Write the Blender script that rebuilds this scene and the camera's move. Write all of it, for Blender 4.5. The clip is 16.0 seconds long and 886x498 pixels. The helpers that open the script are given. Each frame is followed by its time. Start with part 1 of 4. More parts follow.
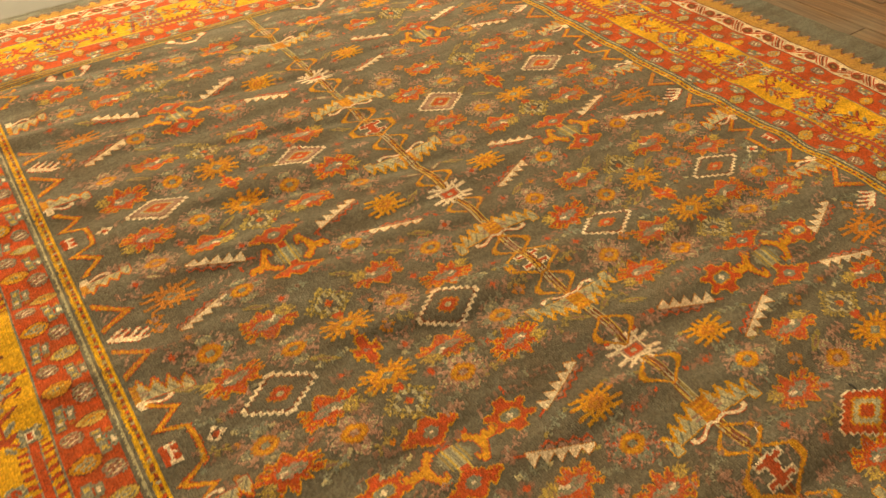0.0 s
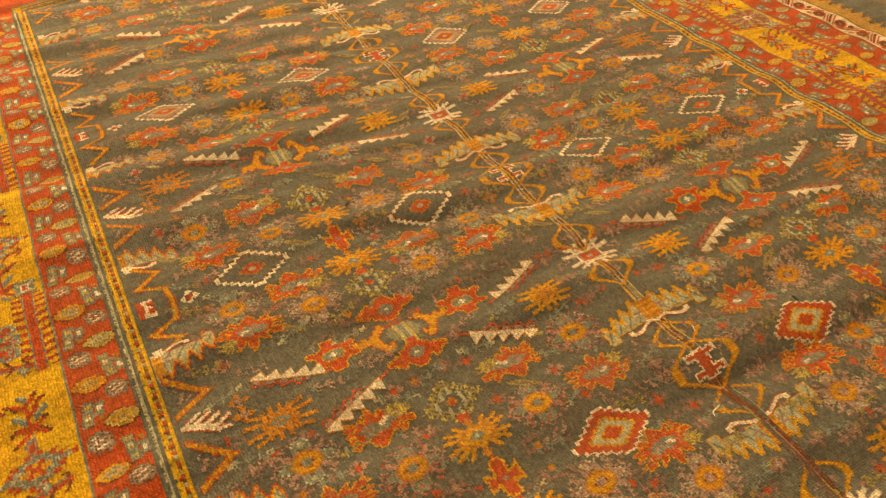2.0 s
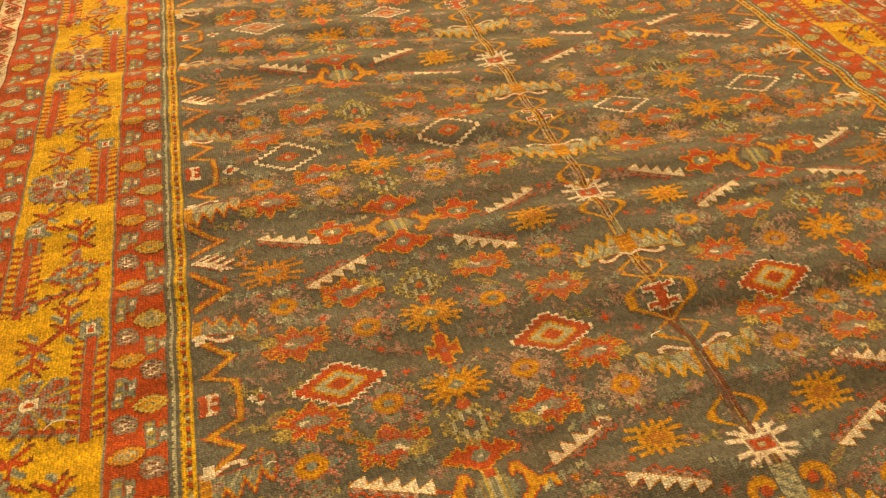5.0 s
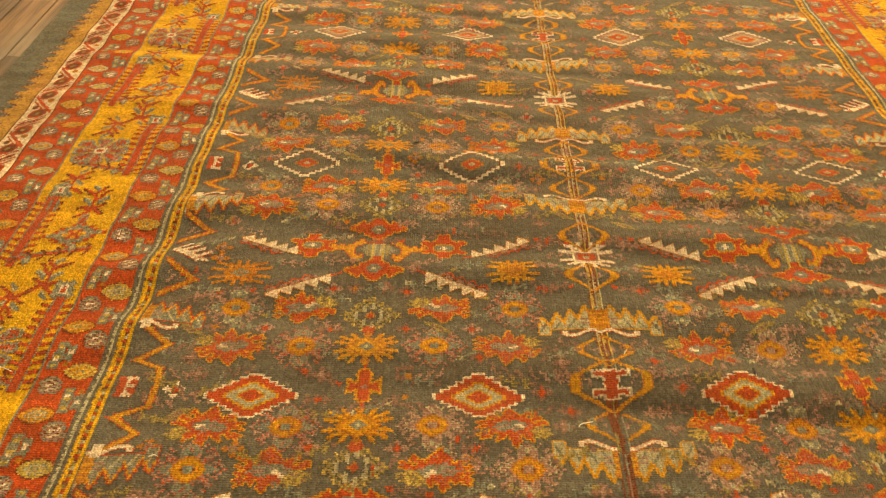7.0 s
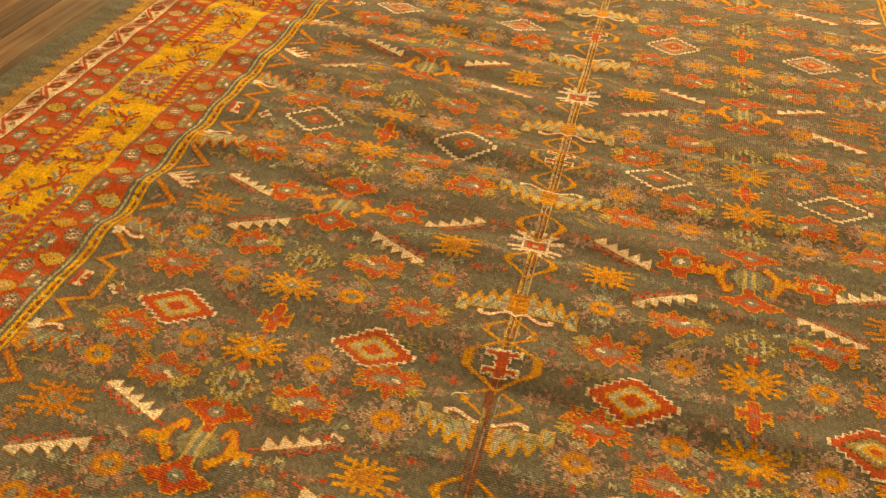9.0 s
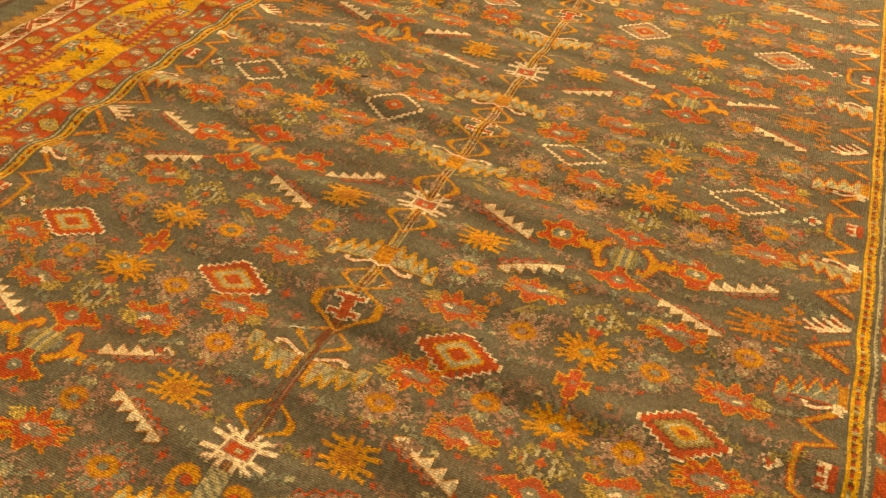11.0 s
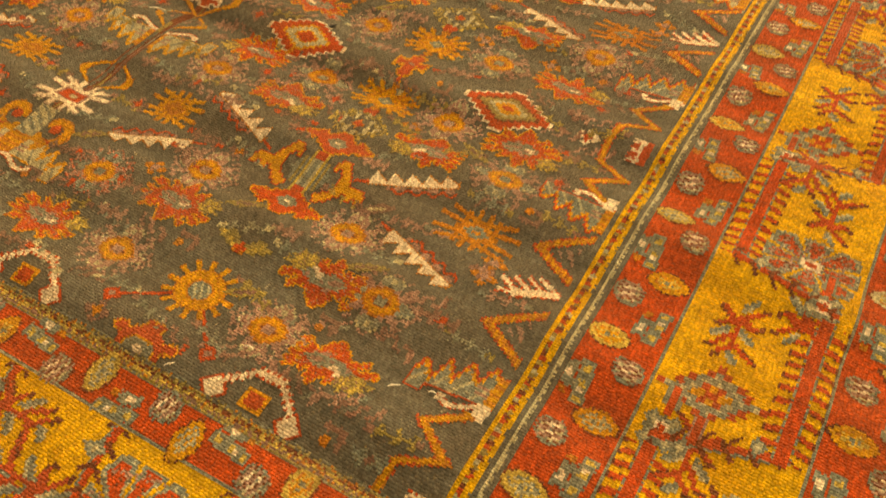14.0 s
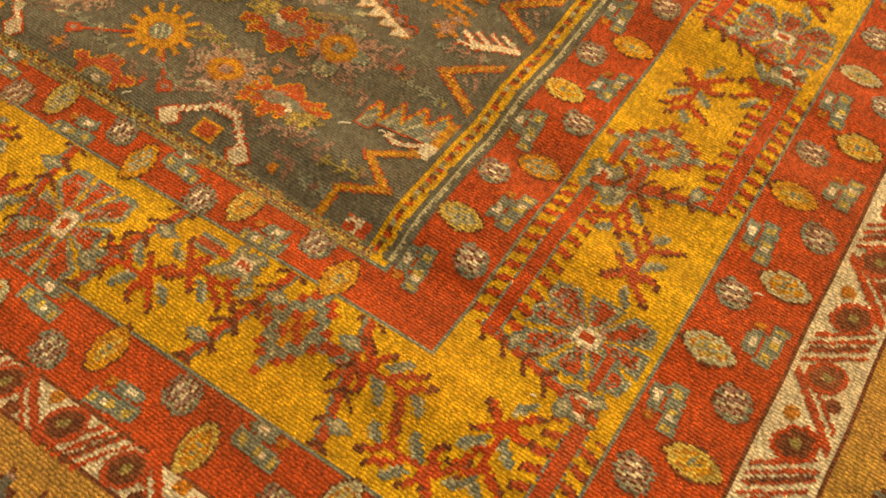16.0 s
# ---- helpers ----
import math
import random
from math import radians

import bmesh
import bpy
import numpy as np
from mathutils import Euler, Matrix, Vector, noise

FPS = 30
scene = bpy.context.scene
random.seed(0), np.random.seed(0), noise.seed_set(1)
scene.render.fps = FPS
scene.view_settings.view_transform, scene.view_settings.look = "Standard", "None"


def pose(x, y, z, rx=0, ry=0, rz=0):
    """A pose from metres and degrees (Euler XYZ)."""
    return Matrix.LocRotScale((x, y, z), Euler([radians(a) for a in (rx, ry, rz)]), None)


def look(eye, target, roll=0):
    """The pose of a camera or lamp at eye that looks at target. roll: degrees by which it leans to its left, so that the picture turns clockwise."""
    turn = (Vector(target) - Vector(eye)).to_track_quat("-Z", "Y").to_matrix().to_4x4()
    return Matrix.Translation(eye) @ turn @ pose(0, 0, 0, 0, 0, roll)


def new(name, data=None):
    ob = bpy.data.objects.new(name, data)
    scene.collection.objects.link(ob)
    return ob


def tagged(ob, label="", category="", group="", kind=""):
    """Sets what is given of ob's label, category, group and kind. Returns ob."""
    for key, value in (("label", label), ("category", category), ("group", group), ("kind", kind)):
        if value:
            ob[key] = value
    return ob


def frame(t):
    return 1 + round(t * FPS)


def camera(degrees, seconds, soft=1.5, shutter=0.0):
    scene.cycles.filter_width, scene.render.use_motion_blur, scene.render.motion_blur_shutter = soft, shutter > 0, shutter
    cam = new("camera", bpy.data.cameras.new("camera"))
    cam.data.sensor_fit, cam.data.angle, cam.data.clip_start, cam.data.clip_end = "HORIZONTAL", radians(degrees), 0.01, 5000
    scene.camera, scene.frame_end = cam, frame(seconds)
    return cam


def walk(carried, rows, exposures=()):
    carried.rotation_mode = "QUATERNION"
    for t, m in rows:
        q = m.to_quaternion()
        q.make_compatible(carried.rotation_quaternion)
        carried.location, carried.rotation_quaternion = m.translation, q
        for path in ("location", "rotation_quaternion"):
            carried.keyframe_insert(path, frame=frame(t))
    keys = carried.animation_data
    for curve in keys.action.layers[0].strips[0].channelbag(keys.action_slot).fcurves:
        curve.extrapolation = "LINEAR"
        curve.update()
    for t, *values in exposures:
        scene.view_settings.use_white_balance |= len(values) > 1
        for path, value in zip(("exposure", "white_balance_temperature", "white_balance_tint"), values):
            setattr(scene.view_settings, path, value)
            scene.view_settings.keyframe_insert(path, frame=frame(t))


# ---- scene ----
cam = camera(60.7, 16.0, soft=1.35, shutter=0.4)
PATH = [
    (0, (-1.098, -0.363, 1.432), (-0.252, 0.888, 0.121), -0.7),
    (0.5, (-1.161, -0.489, 1.423), (-0.354, 0.781, 0.105), -0.5),
    (1, (-1.188, -0.576, 1.402), (-0.411, 0.712, 0.084), -0.5),
    (1.5, (-1.13, -0.625, 1.362), (-0.373, 0.671, 0.041), -0.3),
    (2, (-1.059, -0.677, 1.322), (-0.322, 0.626, -0.004), -0.0),
    (2.5, (-1.04, -0.753, 1.305), (-0.331, 0.564, -0.023), 0.1),
    (3, (-1.068, -0.871, 1.293), (-0.391, 0.461, -0.037), 0.3),
    (3.5, (-1.093, -0.99, 1.299), (-0.458, 0.36, -0.033), 0.5),
    (4, (-1.069, -1.048, 1.291), (-0.487, 0.325, -0.042), 0.8),
    (4.2, (-1.038, -1.051, 1.287), (-0.479, 0.33, -0.047), 1.0),
    (6.3, (-0.586, -1.146, 1.294), (-0.416, 0.336, -0.037), 1.5),
    (6.5, (-0.549, -1.133, 1.314), (-0.411, 0.352, -0.019), 2.0),
    (7, (-0.403, -1.063, 1.33), (-0.378, 0.429, -0.001), 2.3),
    (7.5, (-0.287, -1.05, 1.328), (-0.377, 0.437, -0.006), 2.4),
    (8, (-0.156, -1.105, 1.357), (-0.351, 0.366, 0.017), 2.5),
    (8.2, (-0.101, -1.116, 1.377), (-0.335, 0.35, 0.037), 2.5),
    (10.3, (0.483, -1.082, 1.26), (-0.017, 0.295, -0.101), 2.5),
    (10.5, (0.533, -1.09, 1.28), (0.013, 0.278, -0.083), 2.5),
    (11, (0.669, -1.023, 1.317), (0.099, 0.322, -0.049), 2.6),
    (11.5, (0.789, -1.006, 1.304), (0.173, 0.316, -0.065), 2.5),
    (12, (0.905, -1.067, 1.249), (0.255, 0.229, -0.129), 2.2),
    (12.5, (1.013, -1.096, 1.178), (0.351, 0.168, -0.223), 2.0),
    (13, (1.132, -1.105, 1.103), (0.476, 0.123, -0.333), 1.9),
    (13.5, (1.225, -1.113, 1.064), (0.596, 0.064, -0.426), 2.2),
    (14, (1.257, -1.124, 1.012), (0.649, -0.007, -0.532), 2.2),
    (14.5, (1.277, -1.141, 0.959), (0.692, -0.083, -0.635), 2.5),
    (15, (1.329, -1.166, 0.933), (0.759, -0.177, -0.71), 2.5),
    (15.5, (1.394, -1.192, 0.914), (0.848, -0.271, -0.775), 2.8),
    (16, (1.452, -1.212, 0.905), (0.928, -0.35, -0.822), 2.8),
]
TONE = [(0, -0.14, 6150, 11.5), (0.6, -0.14, 6420, 11.5), (2, -0.10, 6450, 11.5), (3, 0.0, 6470, 11.5), (4, 0.02, 6480, 11.5), (7, 0.0, 6450, 11.5), (7.6, 0.0, 6850, 11.5), (8.2, 0.0, 6950, 11.5), (11, 0.06, 6980, 11.5), (13.5, 0.04, 7000, 11.5), (14.1, 0.03, 6720, 11.5), (14.8, 0.03, 6330, 11.5), (16, 0.06, 6150, 11.5)]
walk(cam, [(t, look(eye, target, roll)) for t, eye, target, roll in PATH], TONE)

# ---- world and light ----
world = bpy.data.worlds.new("room_air")
scene.world = world
world.use_nodes = True
world.node_tree.nodes["Background"].inputs[0].default_value = (1.0, 0.8, 0.55, 1)
world.node_tree.nodes["Background"].inputs[1].default_value = 0.05

# Added lamps, none in view: far pair rakes the folds, near pair fills in.
LAMPS = [(-1.7, 5.9, 540), (2.1, 5.8, 690), (-1.4, -0.6, 54), (1.5, -0.7, 54)]
for lx, ly, watts in LAMPS:
    ld = bpy.data.lights.new("unseen_room_lamp", "AREA")
    ld.energy, ld.shape, ld.size, ld.color = watts, "DISK", 0.34, (1.0, 0.79, 0.44)
    lo = new("unseen_room_lamp", ld)
    lo.matrix_world = pose(lx, ly, 2.83)


# ---- materials ----
def nodes_of(name):
    m = bpy.data.materials.new(name)
    m.use_nodes = True
    t = m.node_tree
    return m, t, t.nodes, t.links, t.nodes["Principled BSDF"]


def mixer(t, kind, fac, a, b):
    """Colour mix node; fac, a and b are sockets or values."""
    n = t.nodes.new("ShaderNodeMix")
    n.data_type, n.blend_type = "RGBA", kind
    for sock, v in ((n.inputs[0], fac), (n.inputs[6], a), (n.inputs[7], b)):
        if isinstance(v, bpy.types.NodeSocket):
            t.links.new(v, sock)
        elif isinstance(v, tuple):
            sock.default_value = (*v, 1)
        else:
            sock.default_value = v
    return n.outputs[2]


def ramp(t, src, lo, hi, a=0.0, b=1.0):
    n = t.nodes.new("ShaderNodeMapRange")
    n.inputs[1].default_value, n.inputs[2].default_value = lo, hi
    n.inputs[3].default_value, n.inputs[4].default_value = a, b
    t.links.new(src, n.inputs[0])
    return n.outputs[0]


def wool(name, colour, worn, pile=1.0, gap_shade=0.62, fade=0.0):
    """Hand-knotted wool: knots in rows, streaked dye lots, worn patches that show a second tone, painted shade between
    knots.
    """
    m, t, nd, ln, bsdf = nodes_of(name)
    geo = nd.new("ShaderNodeNewGeometry")
    grid = nd.new("ShaderNodeMapping")
    grid.inputs["Scale"].default_value = (165, 205, 0)
    ln.new(geo.outputs["Position"], grid.inputs[0])
    knot = nd.new("ShaderNodeTexVoronoi")
    knot.voronoi_dimensions = "2D"
    knot.inputs["Scale"].default_value, knot.inputs["Randomness"].default_value = 1.0, 0.55
    ln.new(grid.outputs[0], knot.inputs["Vector"])
    streak = nd.new("ShaderNodeMapping")
    streak.inputs["Scale"].default_value = (2.2, 26, 1)
    ln.new(geo.outputs["Position"], streak.inputs[0])
    dye = nd.new("ShaderNodeTexNoise")
    dye.inputs["Scale"].default_value, dye.inputs["Detail"].default_value = 1.0, 4.0
    ln.new(streak.outputs[0], dye.inputs["Vector"])
    patch = nd.new("ShaderNodeTexNoise")
    patch.inputs["Scale"].default_value, patch.inputs["Detail"].default_value = 7.0, 5.0
    ln.new(geo.outputs["Position"], patch.inputs["Vector"])
    fuzz = nd.new("ShaderNodeTexNoise")
    fuzz.inputs["Scale"].default_value, fuzz.inputs["Detail"].default_value = 420.0, 3.0
    ln.new(geo.outputs["Position"], fuzz.inputs["Vector"])
    sep = nd.new("ShaderNodeSeparateColor")
    ln.new(knot.outputs["Color"], sep.inputs[0])
    c = mixer(t, "MIX", ramp(t, patch.outputs[0], 0.42, 0.72, 0.0, 0.9), colour, worn)
    c = mixer(t, "MIX", ramp(t, sep.outputs[0], 0.74, 0.86, 0.0, 0.6), c, worn)
    tone = nd.new("ShaderNodeMath")
    tone.operation = "MULTIPLY"
    ln.new(ramp(t, dye.outputs[0], 0.25, 0.75, 0.70, 1.30), tone.inputs[0])
    ln.new(ramp(t, sep.outputs[1], 0.0, 1.0, 0.70, 1.30), tone.inputs[1])
    comb = nd.new("ShaderNodeCombineColor")
    for k in range(3):
        ln.new(tone.outputs[0], comb.inputs[k])
    c = mixer(t, "MULTIPLY", 1.0, c, comb.outputs[0])
    if fade:  # dyes that washed out more in some motifs than in others
        info = nd.new("ShaderNodeObjectInfo")
        dusty = tuple(0.45 * k + 0.55 * g for k, g in zip(colour, (0.25, 0.165, 0.105)))
        c = mixer(t, "MIX", ramp(t, info.outputs["Random"], 0.25, 1.0, 0.0, fade), c, dusty)
    # shade of the pile's depth, painted as darker colour between the knots
    c = mixer(t, "MIX", ramp(t, knot.outputs["Distance"], 0.40, 0.70, 0.0, gap_shade), c, tuple(0.30 * k for k in worn))
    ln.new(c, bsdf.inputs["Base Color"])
    bsdf.inputs["Roughness"].default_value = 0.92
    bsdf.inputs["Specular IOR Level"].default_value = 0.10
    bsdf.inputs["Sheen Weight"].default_value = 0.05
    bsdf.inputs["Sheen Tint"].default_value = (1.0, 0.82, 0.55, 1)
    bsdf.inputs["Sheen Roughness"].default_value = 0.5
    h = nd.new("ShaderNodeMath")
    h.operation = "MULTIPLY_ADD"
    h.inputs[1].default_value = -1.0
    ln.new(knot.outputs["Distance"], h.inputs[0])
    ln.new(ramp(t, fuzz.outputs[0], 0.3, 0.7, 0.0, 0.22), h.inputs[2])
    b = nd.new("ShaderNodeBump")
    b.inputs["Strength"].default_value, b.inputs["Distance"].default_value = 1.0, 0.0078 * pile
    ln.new(h.outputs[0], b.inputs["Height"])
    ln.new(b.outputs[0], bsdf.inputs["Normal"])
    return m


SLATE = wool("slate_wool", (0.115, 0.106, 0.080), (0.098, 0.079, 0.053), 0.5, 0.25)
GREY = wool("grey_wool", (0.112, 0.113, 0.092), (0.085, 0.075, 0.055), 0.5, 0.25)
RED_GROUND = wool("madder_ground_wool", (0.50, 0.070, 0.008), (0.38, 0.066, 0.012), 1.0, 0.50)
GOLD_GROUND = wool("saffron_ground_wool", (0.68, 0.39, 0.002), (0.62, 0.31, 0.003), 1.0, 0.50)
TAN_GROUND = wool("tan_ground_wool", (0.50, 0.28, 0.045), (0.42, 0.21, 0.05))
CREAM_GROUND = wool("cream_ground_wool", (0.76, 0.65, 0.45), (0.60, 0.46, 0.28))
RED = wool("madder_wool", (0.48, 0.062, 0.007), (0.41, 0.074, 0.014), gap_shade=0.5, fade=0.26)
GOLD = wool("saffron_wool", (0.60, 0.30, 0.004), (0.54, 0.22, 0.006), gap_shade=0.5, fade=0.14)
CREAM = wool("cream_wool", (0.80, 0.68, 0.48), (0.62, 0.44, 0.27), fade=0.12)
SAGE = wool("sage_wool", (0.43, 0.40, 0.25), (0.46, 0.36, 0.17), gap_shade=0.5, fade=0.2)
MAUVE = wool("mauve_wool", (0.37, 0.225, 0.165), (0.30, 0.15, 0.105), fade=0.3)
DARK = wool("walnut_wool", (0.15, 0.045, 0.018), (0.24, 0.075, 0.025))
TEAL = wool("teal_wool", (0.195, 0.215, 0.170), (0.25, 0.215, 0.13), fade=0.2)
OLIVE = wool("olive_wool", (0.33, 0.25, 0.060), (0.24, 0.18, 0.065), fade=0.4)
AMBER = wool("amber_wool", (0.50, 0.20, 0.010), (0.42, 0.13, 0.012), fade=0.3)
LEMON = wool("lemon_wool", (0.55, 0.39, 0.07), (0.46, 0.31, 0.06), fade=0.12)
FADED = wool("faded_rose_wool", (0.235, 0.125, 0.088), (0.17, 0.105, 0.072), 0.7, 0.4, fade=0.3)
PALETTE = [None, RED, GOLD, CREAM, SAGE, MAUVE, DARK, TEAL, OLIVE, AMBER, SLATE, LEMON, FADED]
R, Y, W, S, P, D, T, O, A, G, L, F = range(1, 13)


def timber(name, colour, grey):
    m, t, nd, ln, bsdf = nodes_of(name)
    geo = nd.new("ShaderNodeNewGeometry")
    info = nd.new("ShaderNodeObjectInfo")
    mp = nd.new("ShaderNodeMapping")
    mp.inputs["Scale"].default_value = (34, 1.6, 10)
    ln.new(geo.outputs["Position"], mp.inputs[0])
    ln.new(info.outputs["Random"], mp.inputs["Location"])
    grain = nd.new("ShaderNodeTexNoise")
    grain.inputs["Scale"].default_value, grain.inputs["Detail"].default_value = 1.0, 8.0
    grain.inputs["Distortion"].default_value = 0.8
    ln.new(mp.outputs[0], grain.inputs["Vector"])
    wear = nd.new("ShaderNodeTexNoise")
    wear.inputs["Scale"].default_value, wear.inputs["Detail"].default_value = 2.2, 6.0
    ln.new(geo.outputs["Position"], wear.inputs["Vector"])
    c = mixer(t, "MIX", ramp(t, grain.outputs[0], 0.3, 0.7), tuple(k * 0.28 for k in colour), colour)
    c = mixer(t, "MIX", ramp(t, wear.outputs[0], 0.48, 0.68, 0.0, 0.75), c, grey)
    tone = nd.new("ShaderNodeCombineColor")
    for k in range(3):
        ln.new(ramp(t, info.outputs["Random"], 0, 1, 0.45, 1.3), tone.inputs[k])
    c = mixer(t, "MULTIPLY", 1.0, c, tone.outputs[0])
    ln.new(c, bsdf.inputs["Base Color"])
    ln.new(ramp(t, grain.outputs[0], 0.2, 0.8, 0.85, 0.6), bsdf.inputs["Roughness"])
    b = nd.new("ShaderNodeBump")
    b.inputs["Strength"].default_value, b.inputs["Distance"].default_value = 0.9, 0.006
    ln.new(grain.outputs[0], b.inputs["Height"])
    ln.new(b.outputs[0], bsdf.inputs["Normal"])
    return m


def plaster(name, colour):
    m, t, nd, ln, bsdf = nodes_of(name)
    geo = nd.new("ShaderNodeNewGeometry")
    n = nd.new("ShaderNodeTexNoise")
    n.inputs["Scale"].default_value, n.inputs["Detail"].default_value = 3.0, 8.0
    ln.new(geo.outputs["Position"], n.inputs["Vector"])
    c = mixer(t, "MIX", ramp(t, n.outputs[0], 0.3, 0.7), tuple(k * 0.9 for k in colour), colour)
    ln.new(c, bsdf.inputs["Base Color"])
    bsdf.inputs["Roughness"].default_value = 0.9
    return m


WOOD = timber("worn_plank_wood", (0.20, 0.105, 0.038), (0.17, 0.135, 0.095))
PLASTER = plaster("wall_plaster", (0.70, 0.62, 0.50))
CONCRETE = plaster("grey_concrete", (0.085, 0.083, 0.080))
SUB = plaster("joint_dust", (0.05, 0.04, 0.03))


# ---- helpers for the build ----
LOOKS = {"lozenge": "stepped lozenge with a cream rim", "half_lozenge": "stepped cream half lozenge at the field's end", "palmette": "serrated red palmette with an olive tail",
         "ring_flower": "gold ring flower with mauve petals", "sun_flower": "saffron star flower with rays", "white_saw": "white saw-toothed leaf", "white_star": "white rayed star with a red heart",
         "white_tree": "white branching comb at the field's edge", "hexagon": "gold hexagon round a red post", "wing_palmette": "sage winged palmette with gold teeth", "hooked_cross": "sage cross between gold hooks",
         "edge_palmette": "sage half palmette at the field's edge", "edge_vine": "gold zigzag vine", "lattice_flower": "olive dotted lozenge flower", "red_cross": "red cross with a gold rim",
         "spine_stripe": "thin striped spine line", "tendril": "thin faded mauve tendril", "faded_sprig": "faded mauve fishbone sprig", "olive_tail": "olive leaf tails that meet at a red bud", "oval": "yellow and sage oval", "guard_bar": "slate bar spotted with yellow", "guard_rosette": "slate bloom with pale strokes", "grey_medallion": "slate stepped medallion", "burst_flower": "red and slate hatched lozenge",
         "feather_branch": "red twig with comb-like leaves", "twig": "red twig with curved dark-rimmed leaves", "cross_vine": "thin barbed red vine across the band", "dark_oval": "dark brown oval with a red rim", "stripe_pattern": "gold stripe with dark dashes"}

def mesh_ob(name, verts, faces, mats, parent=None, slots=None, smooth=True, label=""):
    me = bpy.data.meshes.new(name)
    me.from_pydata(verts, [], faces)
    for m in mats:
        me.materials.append(m)
    if slots is not None:
        me.polygons.foreach_set("material_index", slots)
    if smooth:
        me.polygons.foreach_set("use_smooth", [True] * len(me.polygons))
    me.update()
    ob = new(name, me)
    ob.parent = parent
    return tagged(ob, label=label or LOOKS.get(name, ""))


def box(name, x0, y0, z0, x1, y1, z1, mat, parent=None, bevel=0.0):
    bm = bmesh.new()
    bmesh.ops.create_cube(bm, size=1)
    bmesh.ops.scale(bm, vec=(x1 - x0, y1 - y0, z1 - z0), verts=bm.verts)
    bmesh.ops.translate(bm, vec=((x0 + x1) / 2, (y0 + y1) / 2, (z0 + z1) / 2), verts=bm.verts)
    if bevel:
        bmesh.ops.bevel(bm, geom=bm.edges[:], offset=bevel, segments=1, affect="EDGES")
    me = bpy.data.meshes.new(name)
    bm.to_mesh(me)
    bm.free()
    me.materials.append(mat)
    ob = new(name, me)
    ob.parent = parent
    return ob


# ---- room ----
X0, X1, Y0, Y1, H = -4.6, 4.6, -4.2, 6.4, 2.9
floor = tagged(box("floor", X0, Y0, -0.12, X1, Y1, -0.049, SUB), "worn wooden plank floor under the rug", kind="structure")
for nm, a in (("wall_west", (X0 - 0.15, Y0, -0.12, X0, Y1, H)), ("wall_east", (X1, Y0, -0.12, X1 + 0.15, Y1, H)),
              ("wall_south", (X0 - 0.15, Y0 - 0.15, -0.12, X1 + 0.15, Y0, H)), ("wall_north", (X0 - 0.15, Y1, -0.12, X1 + 0.15, Y1 + 0.15, H))):
    tagged(box(nm, *a, PLASTER), "plain plastered wall", kind="structure")
tagged(box("ceiling", X0 - 0.15, Y0 - 0.15, H, X1 + 0.15, Y1 + 0.15, H + 0.15, PLASTER), "plain plastered ceiling", kind="structure")

tagged(box("floor_slab", X0, 3.45, -0.049, X1, Y1, -0.030, CONCRETE), "pale grey scuffed concrete floor beyond the planks", kind="structure")

# ---- the rug: its shape ----
# rows of lozenges and the rows half way between them, from the near end to the far end
ROW_S = np.array([-0.83, -0.415, 0.0, 0.415, 0.83, 1.245, 1.66, 2.075, 2.49])
ROW_Y = np.array([-0.83, -0.420, -0.012, 0.413, 0.808, 1.215, 1.69, 2.14, 2.76])


def along(s):
    return np.interp(s, ROW_S, ROW_Y)


def ripple(x, y):
    """Height of the wavy rug over the floor: folds that run across it, sharp creases here and there, and long soft swells."""
    bend = 0.05 * np.sin(1.9 * x + 0.7) + 0.03 * np.sin(4.3 * x - 0.5)
    fold = np.sin(2 * math.pi * (y + bend) / 0.255) + 0.5 * np.sin(2 * math.pi * (y - 0.6 * bend + 0.12 * x) / 0.158 + 1.0)
    gain = 0.5 + 0.5 * np.sin(1.3 * y + 1.7 * np.sin(1.5 * x + 0.4) + 0.8)
    crease = np.exp(-np.sin(math.pi * (y + 0.07 * np.sin(2.6 * x + 1.1) + 0.10 * x) / 0.37) ** 2 / 0.06)
    where = np.clip(0.2 + np.sin(2.3 * x + 0.9 * y + 0.5) + 0.7 * np.sin(5.1 * x - 2.0 * y), 0, 1.2)
    z = 0.0072 * fold * (0.3 + 0.7 * gain) - 0.0090 * crease * where
    # puckers where the left border has been pulled in
    pull = np.exp(-((x + 1.12) / 0.20) ** 2) * np.exp(-((y - 0.40) / 0.55) ** 2)
    z = z + 0.0095 * pull * np.sin(2 * math.pi * (y - 0.30 * x + 0.03 * np.sin(9 * x)) / 0.21)
    # the fold along the spine and the two pressed folds near the sides
    z = z - 0.0060 * np.exp(-(x / 0.015) ** 2) * (0.45 + 0.55 * np.exp(-((y + 0.18) / 0.35) ** 2)) - 0.0026 * np.exp(-((np.abs(x + 0.01 * np.sin(3 * y)) - 0.96) / 0.008) ** 2)
    z = z + 0.0050 * np.sin(3.1 * y + 1.2 * np.sin(1.7 * x)) + 0.0030 * np.sin(11.0 * x + 3.0 * np.sin(2.2 * y)) * gain
    return z


